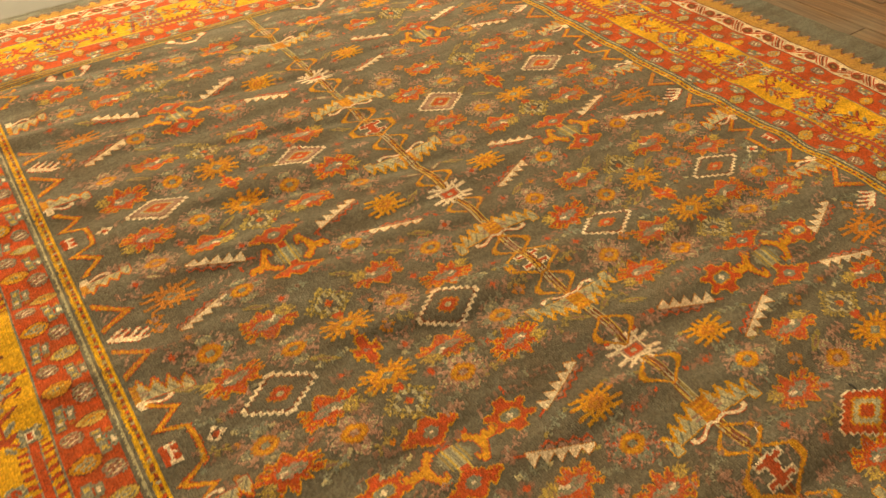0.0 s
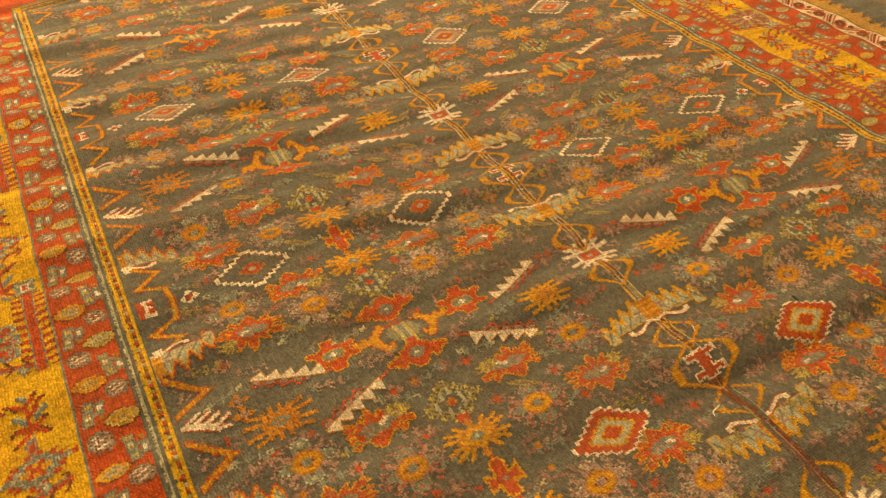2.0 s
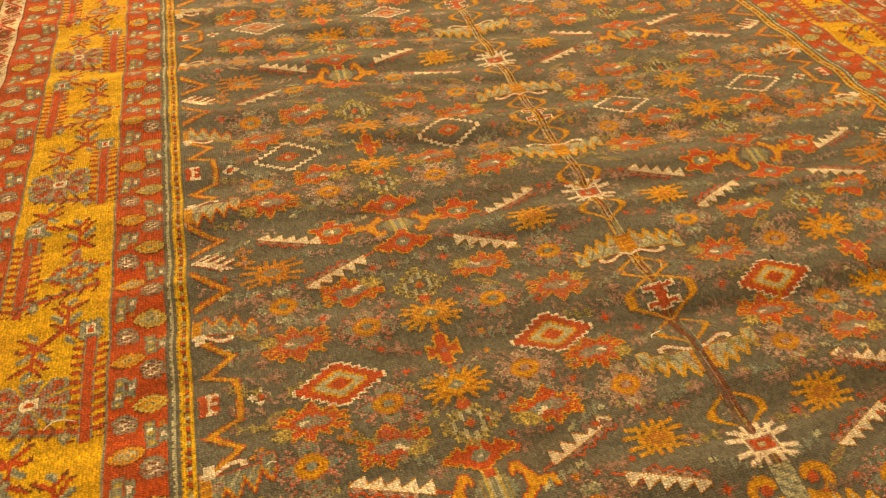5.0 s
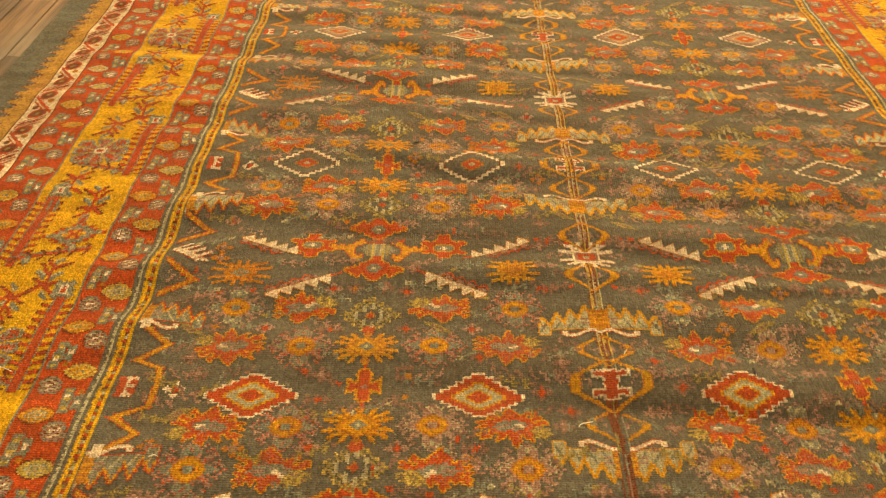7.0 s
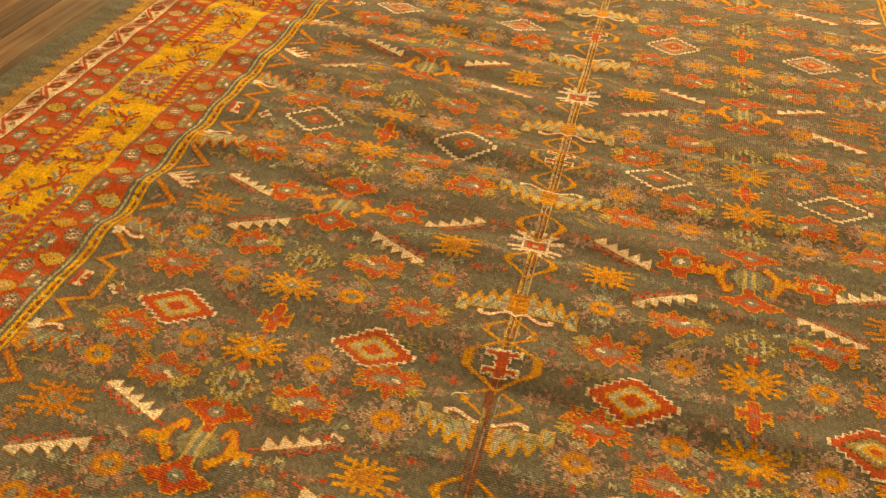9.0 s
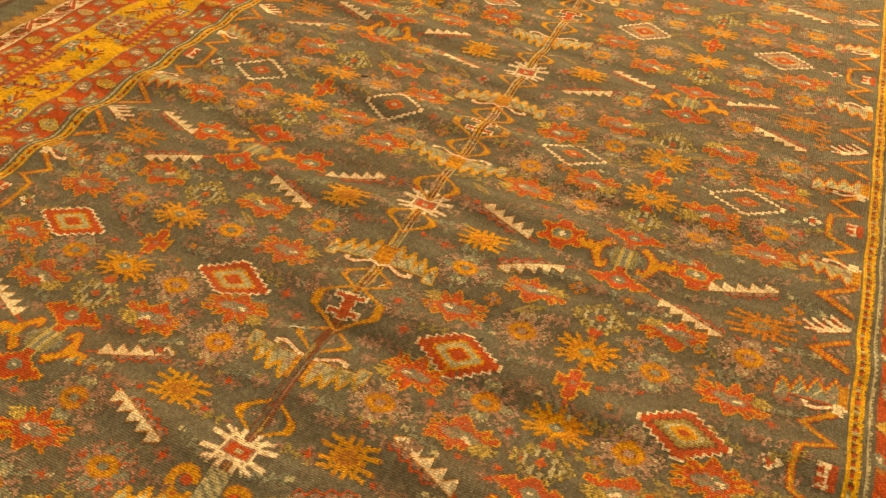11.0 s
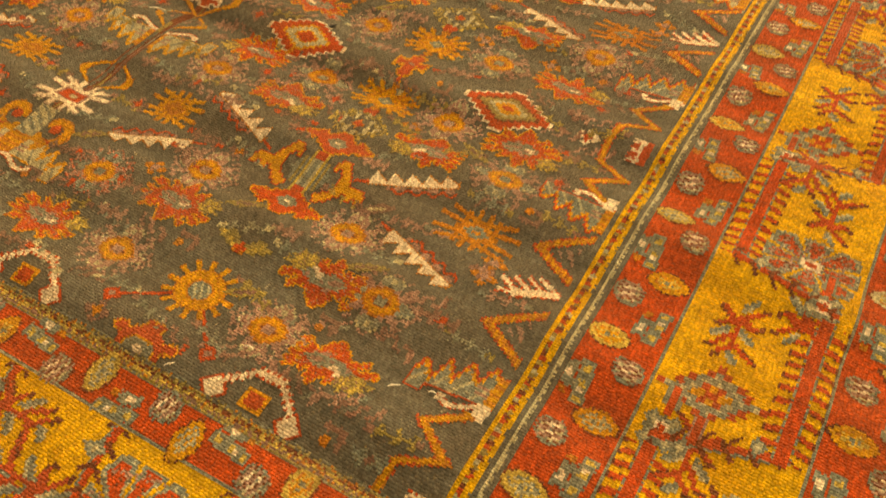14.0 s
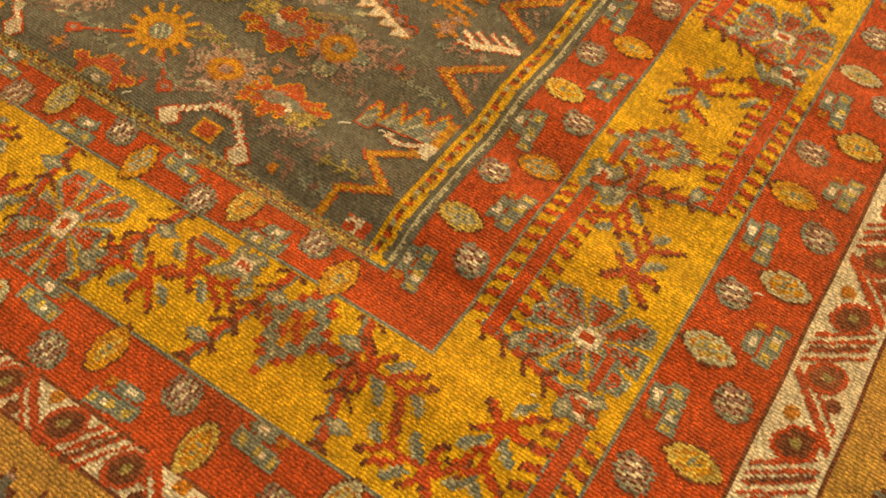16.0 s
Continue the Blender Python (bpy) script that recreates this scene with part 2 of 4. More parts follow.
def lay(x, y, lift=0.0):
    """From the rug's own plan to the world: its slight shear, its widening side, its ripples, and hems that settle on the planks."""
    x, y = np.asarray(x, float), np.asarray(y, float)
    grow = np.clip((y + 0.4) / 1.4, -0.6, 1.0)
    wide = np.clip((x - 0.6) / 0.6, 0, 1) * 0.030 * grow
    hem = np.clip((np.abs(x) - 1.70) / 0.25, 0, 1)
    wx = x + wide + hem * np.where(x > 0, 0.075 * np.clip(grow, 0, 1), 0.03)
    wy = y + 0.028 * x
    inward = np.clip(np.minimum(np.minimum(1.95 - np.abs(x), y + 1.43), 3.52 - y) / 0.75, 0, 1)
    return np.stack([wx, wy, ripple(wx, wy) * (0.25 + 0.75 * inward) - 0.016 * (1 - inward) ** 2 + lift], -1)


def sheet(name, x0, y0, x1, y1, mat, lift, step=0.012):
    nx, ny = max(1, math.ceil((x1 - x0) / step)), max(1, math.ceil((y1 - y0) / step))
    gx, gy = np.meshgrid(np.linspace(x0, x1, nx + 1), np.linspace(y0, y1, ny + 1))
    v = lay(gx, gy, lift).reshape(-1, 3)
    k = np.arange((nx + 1) * (ny + 1)).reshape(ny + 1, nx + 1)
    f = np.stack([k[:-1, :-1], k[:-1, 1:], k[1:, 1:], k[1:, :-1]], -1).reshape(-1, 4)
    return v, f


def band(name, inner, outer, mat, lift, label=""):
    """A frame-shaped strip between two rectangles (half width, near end, far end)."""
    (a, b, c), (d, e, f) = inner, outer
    vs, fs, n = [], [], 0
    for r in ((-d, e, d, b), (-d, c, d, f), (-d, b, -a, c), (a, b, d, c)):
        v, q = sheet(name, *r, mat, lift)
        vs.append(v)
        fs.append(q + n)
        n += len(v)
    return mesh_ob(name, np.concatenate(vs).tolist(), np.concatenate(fs).tolist(), [mat], rug, label=label)


rug = tagged(new("rug"), "large antique wool rug, slate field, saffron borders, rippled on planks", "rug")
EDGE = [(1.085, -0.834, 2.79), (1.134, -0.857, 2.83), (1.262, -0.930, 2.95), (1.508, -1.115, 3.17), (1.648, -1.220, 3.28), (1.742, -1.278, 3.37), (1.835, -1.355, 3.45), (1.95, -1.43, 3.52)]
v, f = sheet("field", -1.085, -0.834, 1.085, 2.79, SLATE, 0, 0.007)
mesh_ob("field", v.tolist(), f.tolist(), [SLATE], rug, label="slate grey-green wool field")
NAMES = [("gold_stripe", GOLD_GROUND, "narrow gold and slate stripe"), ("inner_guard_band", RED_GROUND, "madder red band with ovals"), ("main_border_band", GOLD_GROUND, "wide saffron yellow band"),
         ("outer_guard_band", RED_GROUND, "madder red band with ovals"), ("cream_band", CREAM_GROUND, "cream band with red strokes"), ("sawtooth_band", TAN_GROUND, "saffron sawtooth band"),
         ("outer_edge_band", GREY, "plain slate grey edge band")]
for k, (nm, mat, lab) in enumerate(NAMES):
    band(nm, EDGE[k], EDGE[k + 1], mat, 0.0, lab)


def grown(e, a):
    return (e[0] + a, e[1] - a, e[2] + a)


for k, mat in ((0, TEAL), (1, TEAL), (2, TEAL), (3, TEAL), (4, DARK), (5, DARK)):
    w = 0.0035 if k < 2 else 0.0026
    band("outline", grown(EDGE[k], -w), grown(EDGE[k], w), mat, 0.0006)
# underside and rim that rest on the planks
v, f = sheet("rug_backing", -1.95, -1.43, 1.95, 3.52, GREY, -0.006, 0.018)
mesh_ob("backing", v.tolist(), f.tolist(), [GREY], rug)
rim = [(-1.95 + 3.9 * k / 120, -1.43) for k in range(120)] + [(1.95, -1.43 + 4.95 * k / 150) for k in range(150)]
rim += [(1.95 - 3.9 * k / 120, 3.52) for k in range(120)] + [(-1.95, 3.52 - 4.95 * k / 150) for k in range(150)]
rx, ry = np.array(rim).T
n = len(rim)
v = np.concatenate([lay(rx, ry, 0.0), lay(rx * 1.0015, ry, -0.003), lay(rx, ry, -0.0062)])
f = [(a + r * n, (a + 1) % n + r * n, (a + 1) % n + (r + 1) * n, a + (r + 1) * n) for r in range(2) for a in range(n)]
mesh_ob("selvedge", v.tolist(), f, [GREY], rug, label="rounded slate selvedge")

# ---- woven motifs ----
KNOT, FINE = 0.0040, 0.0028
PLACED = []
rnd = np.random.RandomState(7)


def weave(name, draw, cx, cy, w, h, flip=1, turn=0, up=1, knot=KNOT, ragged=0.42, label=""):
    """Knots of one motif, coloured by draw(p, q), round the place (cx, cy) of the rug's plan.
    turn: quarter turns of the motif's own axes; flip: -1 mirrors p; up: -1 mirrors q."""
    if turn % 2:
        w, h = h, w
    nx, ny = int(2 * w / knot) + 2, int(2 * h / knot) + 2
    ex = (np.arange(nx + 1) - nx / 2) * knot
    ey = (np.arange(ny + 1) - ny / 2) * knot
    px, py = np.meshgrid((ex[1:] + ex[:-1]) / 2, (ey[1:] + ey[:-1]) / 2)
    jx = px + rnd.uniform(-ragged, ragged, px.shape) * knot
    jy = py + rnd.uniform(-ragged, ragged, px.shape) * knot
    for _ in range(turn % 4):
        jx, jy = jy, -jx
    col = draw(jx * flip, jy * up).astype(int)
    on = col > 0
    if not on.any():
        return None
    PLACED.append((cx, cy, w, h))
    rows, cols = np.nonzero(on)
    k = np.arange((nx + 1) * (ny + 1)).reshape(ny + 1, nx + 1)
    quads = np.stack([k[rows, cols], k[rows, cols + 1], k[rows + 1, cols + 1], k[rows + 1, cols]], -1)
    pad = np.pad(on, 1).astype(int)
    full = (pad[:-1, :-1] + pad[1:, :-1] + pad[:-1, 1:] + pad[1:, 1:]).reshape(-1)
    used, inv = np.unique(quads.reshape(-1), return_inverse=True)
    gx, gy = np.meshgrid(ex + cx, ey + cy)
    lift = np.where(full[used] >= 3, 0.0010, 0.0007) + 0.00002 * (len(PLACED) % 23)
    v = lay(gx.reshape(-1)[used], gy.reshape(-1)[used], lift)
    cc = col[rows, cols]
    tones = sorted(set(cc.tolist()))
    slot = {c: n for n, c in enumerate(tones)}
    return mesh_ob(name, v.tolist(), inv.reshape(-1, 4).tolist(), [PALETTE[c] for c in tones], rug, [slot[c] for c in cc.tolist()], label=label)


def blank(p):
    return np.zeros(p.shape)


def put(c, where, colour):
    c[where] = colour


def steps(p, q, w, h, n=7):
    """Distance of a blunt lozenge with a stair-stepped edge: 1 on its rim."""
    return np.floor(np.abs(p) / w * n) / n + np.abs(q) / h


YARNS = {".": 0, "R": R, "Y": Y, "W": W, "S": S, "P": P, "D": D, "T": T, "O": O, "A": A, "G": G, "L": L, "F": F}


def chart(rows, cell, tall=0.0, fold=0, mid=0.0):
    """A weaver's knot chart, one letter a yarn, top row first. fold 1: the left half mirrors the right;
    fold 2: the upper rows mirror downwards too (the first row is then the middle one). mid shifts the chart upwards."""
    rows = rows.split()
    wide_ = max(len(r) for r in rows)
    grid = np.array([[YARNS[ch] for ch in r.ljust(wide_, ".")] for r in rows])
    tall = tall or cell
    n = len(rows)

    def draw(p, q):
        q = q - mid
        i = np.floor(np.abs(p) / cell).astype(int) if fold else np.floor(p / cell + wide_ / 2).astype(int)
        j = np.floor(np.abs(q) / tall + 0.5).astype(int) if fold == 2 else np.floor(n / 2 - q / tall).astype(int)
        ok = (i >= 0) & (i < wide_) & (j >= 0) & (j < n)
        return np.where(ok, grid[np.clip(j, 0, n - 1), np.clip(i, 0, wide_ - 1)], 0)
    return draw


def rimmed(draw, tone, wide_=0.0034, of=()):
    """Adds a thin line of one yarn round a motif, or round those of its yarns that are named."""
    def rim(p, q):
        c = draw(p, q)
        near = np.zeros(p.shape, bool)
        for a, b in ((1, 0), (-1, 0), (0, 1), (0, -1), (0.7, 0.7), (-0.7, 0.7), (0.7, -0.7), (-0.7, -0.7)):
            k = draw(p + a * wide_, q + b * wide_)
            near |= np.isin(k, of) if of else k > 0
        return np.where((c == 0) & near, tone, c)
    return rim


def feathered(draw, reach=0.24, beat=0.0125):
    """Draws a motif's sides out into rows of pointed prongs."""
    def prongs(p, q):
        tip = np.abs((q / beat) % 1.0 - 0.5) * 2
        return draw(p * (1 + reach * (tip - 0.62)), q + 0.10 * np.abs(p) * np.sign(q))
    return prongs


def red_lozenge(p, q):
    c = blank(p)
    put(c, steps(p, q, 0.101, 0.061, 6) < 1.0, W)
    put(c, steps(p, q, 0.093, 0.0545, 6) < 1.0, R), put(c, steps(p, q, 0.060, 0.038, 5) < 1.0, Y), put(c, steps(p, q, 0.052, 0.031, 5) < 1.0, S)
    put(c, steps(p, q, 0.030, 0.019, 3) < 1.0, Y), put(c, steps(p, q, 0.025, 0.015, 3) < 1.0, R)
    return c


def gold_lozenge(p, q):
    c = blank(p)
    put(c, steps(p, q, 0.096, 0.063, 6) < 1.0, W)
    put(c, steps(p, q, 0.089, 0.0565, 6) < 1.0, R), put(c, steps(p, q, 0.068, 0.039, 5) < 1.0, D), put(c, steps(p, q, 0.060, 0.034, 5) < 1.0, O)
    put(c, steps(p, q, 0.040, 0.023, 4) < 1.0, S), put(c, steps(p, q, 0.028, 0.018, 3) < 1.0, Y), put(c, steps(p, q, 0.012, 0.008, 2) < 1.0, R)
    return c


def cream_lozenge(p, q):
    c = blank(p)
    put(c, steps(p, q, 0.098, 0.066, 6) < 1.0, W)
    put(c, steps(p, q, 0.085, 0.054, 6) < 1.0, D), put(c, steps(p, q, 0.081, 0.050, 6) < 1.0, G)
    put(c, steps(p, q, 0.034, 0.022, 3) < 1.0, A), put(c, steps(p, q, 0.028, 0.017, 3) < 1.0, R), put(c, steps(p, q, 0.010, 0.007, 2) < 1.0, S)
    return c


def pale_lozenge(p, q):
    c = blank(p)
    put(c, steps(p, q, 0.098, 0.066, 6) < 1.0, W)
    put(c, steps(p, q, 0.085, 0.054, 6) < 1.0, F), put(c, steps(p, q, 0.074, 0.046, 6) < 1.0, P), put(c, steps(p, q, 0.052, 0.033, 5) < 1.0, S)
    put(c, steps(p, q, 0.042, 0.027, 4) < 1.0, A), put(c, steps(p, q, 0.032, 0.020, 3) < 1.0, R), put(c, steps(p, q, 0.010, 0.007, 2) < 1.0, S)
    return c


def sun(main, core, r=0.056, n=14):
    """Blocky star: a stepped lozenge with stout prongs to both sides, shorter ones up and down, an amber rim and a dull heart."""
    def draw(p, q):
        c, z = blank(p), r / 0.056
        ap, aq = np.abs(p) / z, np.abs(q) / z
        body = np.floor(ap / 0.008) * 0.008 / 0.040 + aq / 0.027
        long_, short = (0.068, 0.054) if n > 12 else (0.074, 0.062)
        def prongs(fat):
            flat = (np.abs(aq - 0.0085 - 0.10 * ap) < 0.0042 + fat) & (ap < long_ + fat) | (np.abs(aq - 0.020 - 0.26 * ap) < 0.0040 + fat) & (ap < short + fat)
            tall = (np.abs(ap - 0.010) < 0.0042 + fat) & (aq < 0.044 + fat) | (np.abs(ap - 0.028) < 0.0042 + fat) & (aq < 0.036 + fat)
            return flat | tall
        put(c, prongs(0.0008), A), put(c, prongs(0.0004) & (ap < long_ - 0.007) & (aq < 0.040), main)
        put(c, body < 1.0, main), put(c, (body < 1.0) & (np.sin(p * 330) * np.sin(q * 360) > 0.45), A)
        put(c, body < 0.62, A), put(c, body < 0.50, core), put(c, body < 0.14, main)
        return c
    return draw


RING = chart("""
TTDAYYATTTTT.PP
TTAYYATTTTS.P
AAYYYATTS..PP
YYYYAPP..PPP
YYAAPPPPP..P
AAPP.PPPP
.TTP...PPPP
TTTT....PP
STTT..PP
STTS...PP
TTS.P
.P...P
P
""", 0.0052, 0.0050, 2)


def ring_flower(p, q):
    """Oval gold ring with slate and mauve lobes on four sides and horned petals between."""
    c, lot = RING(p, q), rnd.rand()
    worn = rnd.rand(*p.shape)
    if lot < 0.3:
        put(c, c == T, P), put(c, (c == P) & (worn < 0.08), S)
    elif lot < 0.5:
        put(c, c == S, P), put(c, (c == P) & (worn < 0.22), R)
    put(c, (c == Y) & (worn < 0.12), A)
    return c


LEAF = (rimmed(feathered(chart("""
............R............
...........RR............
R.....R....RRR...R..O.O..
RRR...RR..RRRR..RR.OLOLO.
.RRRR..RR.RRRR.RRROLOOOLO
...RRRRRRRRRRRRRRROOLOLO.
R...RRTTTRRPPRRRROLOOLOO.
RRRRRTPPTTTPTTTRRROLOO...
..RRTTTPPPTTPPWWTRRROO...
DDRRRTTTPPPTWWWPTRRRRRRR.
..RRRRTTTTTTTTTTRRRRR....
RRRRRRRRPPRTTTRRRR..RRR..
..R..RRRRRRRRRRRRRRR...R.
....RRR.RRRRRRRR..RRR....
...RR...RRRRRR.RR...RR...
..R......RRRR...RR.......
.........RRR.....R.......
..........R..............
""", 0.0060), 0.20, 0.0150), Y, 0.0028, (R, D)), rimmed(feathered(chart("""
........R................
R......RRR......O..O.....
RR..R..RRR..R..OLOOLO....
RRRRRR.RRRR.RROOLOOLOO...
R..RRRRRRRRRRROLOOOOLO.O.
RRRRRTTTTRRRRWWOLOOOLOO..
..RTTPPPTTTWWWTTOOLOO....
RRTTPPPPPTTWWTTPTTOLOO...
..RTTTPPTTPTTTTPTRRROO...
RRRRRTTTTTTTTTRRRRRRR....
R..RRRRPPRRRRRRRR..RRR...
..RR..RRRRRRRR.RRR...RR..
.RR...RRRRRRR....RR......
R.....RRRRRR......R......
.......RRRR..............
........RR...............
""", 0.0062), 0.16, 0.0150), Y, 0.0028, (R, D)))


def woven_through(c, p, q):
    """Weft lines of amber and mauve that show in worn red."""
    worn = rnd.rand(*p.shape)
    put(c, (c == R) & (np.sin(q * 760 + 2.0 * np.sin(p * 70)) > 0.62) & (worn < 0.30), A)
    put(c, (c == R) & (worn > 0.94), P), put(c, (c == O) & (worn < 0.14), L), put(c, (c == O) & (worn > 0.84), F)
    return c


def palmette(p, q):
    """A red leaf with a gold rim: flames above, a foot below, a hooked pale heart and an olive tail."""
    return woven_through(LEAF[0](p, q), p, q)


def flat_palmette(p, q):
    """The same leaf with a straight end, and a broader olive tail."""
    return woven_through(LEAF[1](p, q), p, q)


def comb(p, q, tilt=0.40, n=5):
    """A white saw: a slim bar with pointed, leaning teeth along one side, a faded mauve and red line on the other."""
    c = blank(p)
    a, b = p * math.cos(tilt) + q * math.sin(tilt), -p * math.sin(tilt) + q * math.cos(tilt)
    half = 0.082
    t = (a + half) / (2 * half)
    f = (t * n) % 1.0
    saw = np.clip(np.where(f < 0.34, f / 0.34, (1 - f) / 0.66), 0, 1) * (1.05 - 0.35 * t)
    inside = (t > 0) & (t < 1)
    put(c, inside & (b > -0.017) & (b < -0.004) & (t > 0.2) & (np.sin(a * 210) > -0.55), P), put(c, inside & (np.abs(b + 0.020 + 0.005 * np.sin(a * 200)) < 0.0030) & (t > 0.25), R)
    put(c, (t > -0.02) & (t < 1.02) & (b > -0.0072) & (b < 0.0045 + 0.0255 * saw), A)
    put(c, inside & (b > -0.0052) & (b < 0.0012 + 0.0255 * saw), W)
    put(c, (np.abs(b) < 0.0030) & (t <= 0) & (t > -0.22), R)
    return c


carp_cross = rimmed(chart("""
RRL.....YYY
RRL....YYYYY
TSLTO..Y..YYY
TSLTOT.....YYY
TSLTOTT....YYYY
TSLTOTTT...YYYYYYYYYY
TSLTOTT....YYYYYYYYYYY
TSLTOT....YYYY..YY..YY
TSLTO...YYYY
RRL...YYYYY
RRL....YY
""", 0.0056, 0.0094, 1), R, 0.0026, (Y,))


bloom = rimmed(chart("WWTTTYRR WTTTTYRR TTTTYRRRR YYYYRRRRRRR RRRRRRRRRRRR RRRRRR..RRR RRRR RRR RRR RRR", 0.0050, 0.0052, 2), Y, 0.0030)





bow_bloom = rimmed(feathered(chart("""
RR
RRR....R
RRRR..RRR
RRRRRRRRRR.R
TTRRRRRRRRRRR
TTTRRRRAARRRRRRR
WTTTRRRRRRRRR
TTTRRRRRRRR.R
TTRRRRR..R
RRRRRR
RRRR
RR
""", 0.0056, 0.0058, 1), 0.20, 0.0115), Y, 0.0028)


def dart_bloom(p, q):
    """The red flower below the hooked cross points downwards."""
    return bow_bloom(p, -q)


def red_cross(p, q):
    c, ap, aq = blank(p), np.abs(p), np.abs(q)
    put(c, (ap < 0.0185) & (aq < 0.046) & (ap + aq < 0.056) | (ap < 0.039) & (aq < 0.011 + 0.45 * np.maximum(ap - 0.012, 0)), Y)
    put(c, (ap < 0.013) & (aq < 0.041) & (ap + aq < 0.048) | (ap < 0.034) & (aq < 0.004 + 0.45 * np.maximum(ap - 0.012, 0)), R)
    put(c, (ap < 0.005) & (aq > 0.044) & (aq < 0.060), R), put(c, (ap < 0.008) & (aq < 0.004), P)
    return c


def speck(one, two, shape=0):
    """Small filling motifs: a rosette, a hook, a barred dash or a leaf."""
    def draw(p, q):
        c, ap, aq = blank(p), np.abs(p), np.abs(q)
        if shape == 0:
            put(c, (ap + aq * 1.2 < 0.026) & ((ap > 0.006) | (aq > 0.004)) & (np.abs(ap - aq) > 0.004), one)
            put(c, ap + aq < 0.011, two)
        elif shape == 1:
            put(c, (np.abs(q - 0.012) < 0.005) & (ap < 0.020) | (np.abs(p - 0.016) < 0.005) & (aq < 0.016), one)
            put(c, np.hypot(p + 0.008, q + 0.008) < 0.008, two)
        elif shape == 2:
            put(c, (aq < 0.005) & (ap < 0.030), one), put(c, (np.sin(p * 330) > 0.1) & (aq < 0.014) & (ap < 0.028), one)
            put(c, (ap < 0.006) & (aq < 0.006), two)
        else:
            b = q - 0.5 * p
            put(c, (np.abs(b) < 0.013 - 0.3 * ap) & (ap < 0.034), one), put(c, (np.abs(b) < 0.004) & (ap < 0.016), two)
        return c
    return draw


def green_lattice(p, q):
    """Olive dotted lozenge, hollow, with a red eye and a red bud on a stem."""
    c, ap, aq = blank(p), np.abs(p), np.abs(q)
    d = steps(p, q, 0.062, 0.056, 6)
    dots = np.sin(p * 420) * np.sin(q * 420 + 0.8) > -0.25
    put(c, (d < 1.05) & (d > 0.55) & dots, O), put(c, (d < 0.75) & (d > 0.35) & (np.sin(p * 320) > 0.1), S)
    put(c, (d < 1.1) & (d > 0.95) & (np.sin(p * 300) > 0.5), L)
    put(c, ap + aq < 0.014, A), put(c, ap + aq < 0.010, R)
    put(c, (q < -0.038) & (q > -0.060) & (ap < 0.016 - 0.4 * np.abs(q + 0.046)), R), put(c, (ap < 0.003) & (q < -0.052) & (q > -0.072), A)
    return c


def white_star(p, q):
    """White star: blunt rays in pairs to both sides, short ones up and down, a mauve and red heart."""
    c, ap, aq = blank(p), np.abs(p), np.abs(q)
    def rays(fat):
        flat = (np.abs(aq - 0.010 - 0.16 * ap) < 0.0056 + fat) & (ap < 0.072 + fat) | (np.abs(aq - 0.022 - 0.34 * ap) < 0.0044 + fat) & (ap < 0.056 + fat)
        tall = (np.abs(ap - 0.011 - 0.12 * aq) < 0.0054 + fat) & (aq < 0.050 + fat) | (np.abs(ap - 0.028 - 0.2 * aq) < 0.0040 + fat) & (aq < 0.044 + fat)
        return (flat | tall) & ((ap > 0.012) | (aq > 0.010))
    put(c, rays(0.0020), P), put(c, rays(-0.0002), W)
    put(c, (ap < 0.036) & (aq < 0.022), W), put(c, (ap < 0.031) & (aq < 0.017), P), put(c, (ap < 0.024) & (aq < 0.013), R), put(c, (ap < 0.008) & (aq < 0.005), S)
    return c


def hexagon(p, q):
    """Gold vine that swings out round a red post with two white-edged bars."""
    c, ap, aq = blank(p), np.abs(p), np.abs(q)
    line = np.interp(aq, [0.0, 0.018, 0.044, 0.062], [0.080, 0.079, 0.028, 0.004])
    wide_ = np.interp(aq, [0.0, 0.02, 0.05], [0.013, 0.012, 0.008])
    put(c, np.abs(ap - line) < wide_, A), put(c, np.abs(ap - line) < wide_ - 0.004, Y)
    bar = (np.abs(aq - 0.018 - 0.10 * ap) < 0.0095) & (ap < 0.044)
    put(c, bar | (ap < 0.018) & (aq < 0.036), W), put(c, bar & (np.abs(aq - 0.018 - 0.10 * ap) < 0.005) & (ap < 0.038) | (ap < 0.013) & (aq < 0.031), R)
    return c


def gold_hoop(p, q):
    """Smaller swing of the gold vine along the spine."""
    c, ap, aq = blank(p), np.abs(p), np.abs(q)
    line = np.interp(aq, [0.0, 0.012, 0.034, 0.046], [0.060, 0.056, 0.022, 0.006])
    wide_ = np.interp(aq, [0.0, 0.02, 0.04], [0.012, 0.009, 0.006])
    put(c, np.abs(ap - line) < wide_, A), put(c, np.abs(ap - line) < wide_ - 0.004, Y)
    put(c, (ap / 0.034 + aq / 0.022 < 1) & (np.sin(p * 380) > -0.3), P)
    return c


def wing(ap, q, main):
    """Half a winged palmette: peaks that step down from the root, a square foot at the tip, a white curl along the lower side."""
    c = blank(ap)
    st = np.floor(ap / 0.0058) * 0.0058
    saw = np.abs(((st + 0.004) / 0.034) % 1.0 - 0.5) * 2
    top = np.floor((0.050 - 0.34 * st + 0.036 * (saw - 0.42)) / 0.005) * 0.005
    low = np.where(st > 0.118, -0.034, -0.012 - 0.05 * st)
    body = (q < top) & (q > low) & (ap < 0.146)
    put(c, body, main)
    put(c, body & (np.sin(ap * 210 + q * 140) > 0.80), T if main == S else S), put(c, body & (q > top - 0.009) & (st > 0.02), Y)
    return c


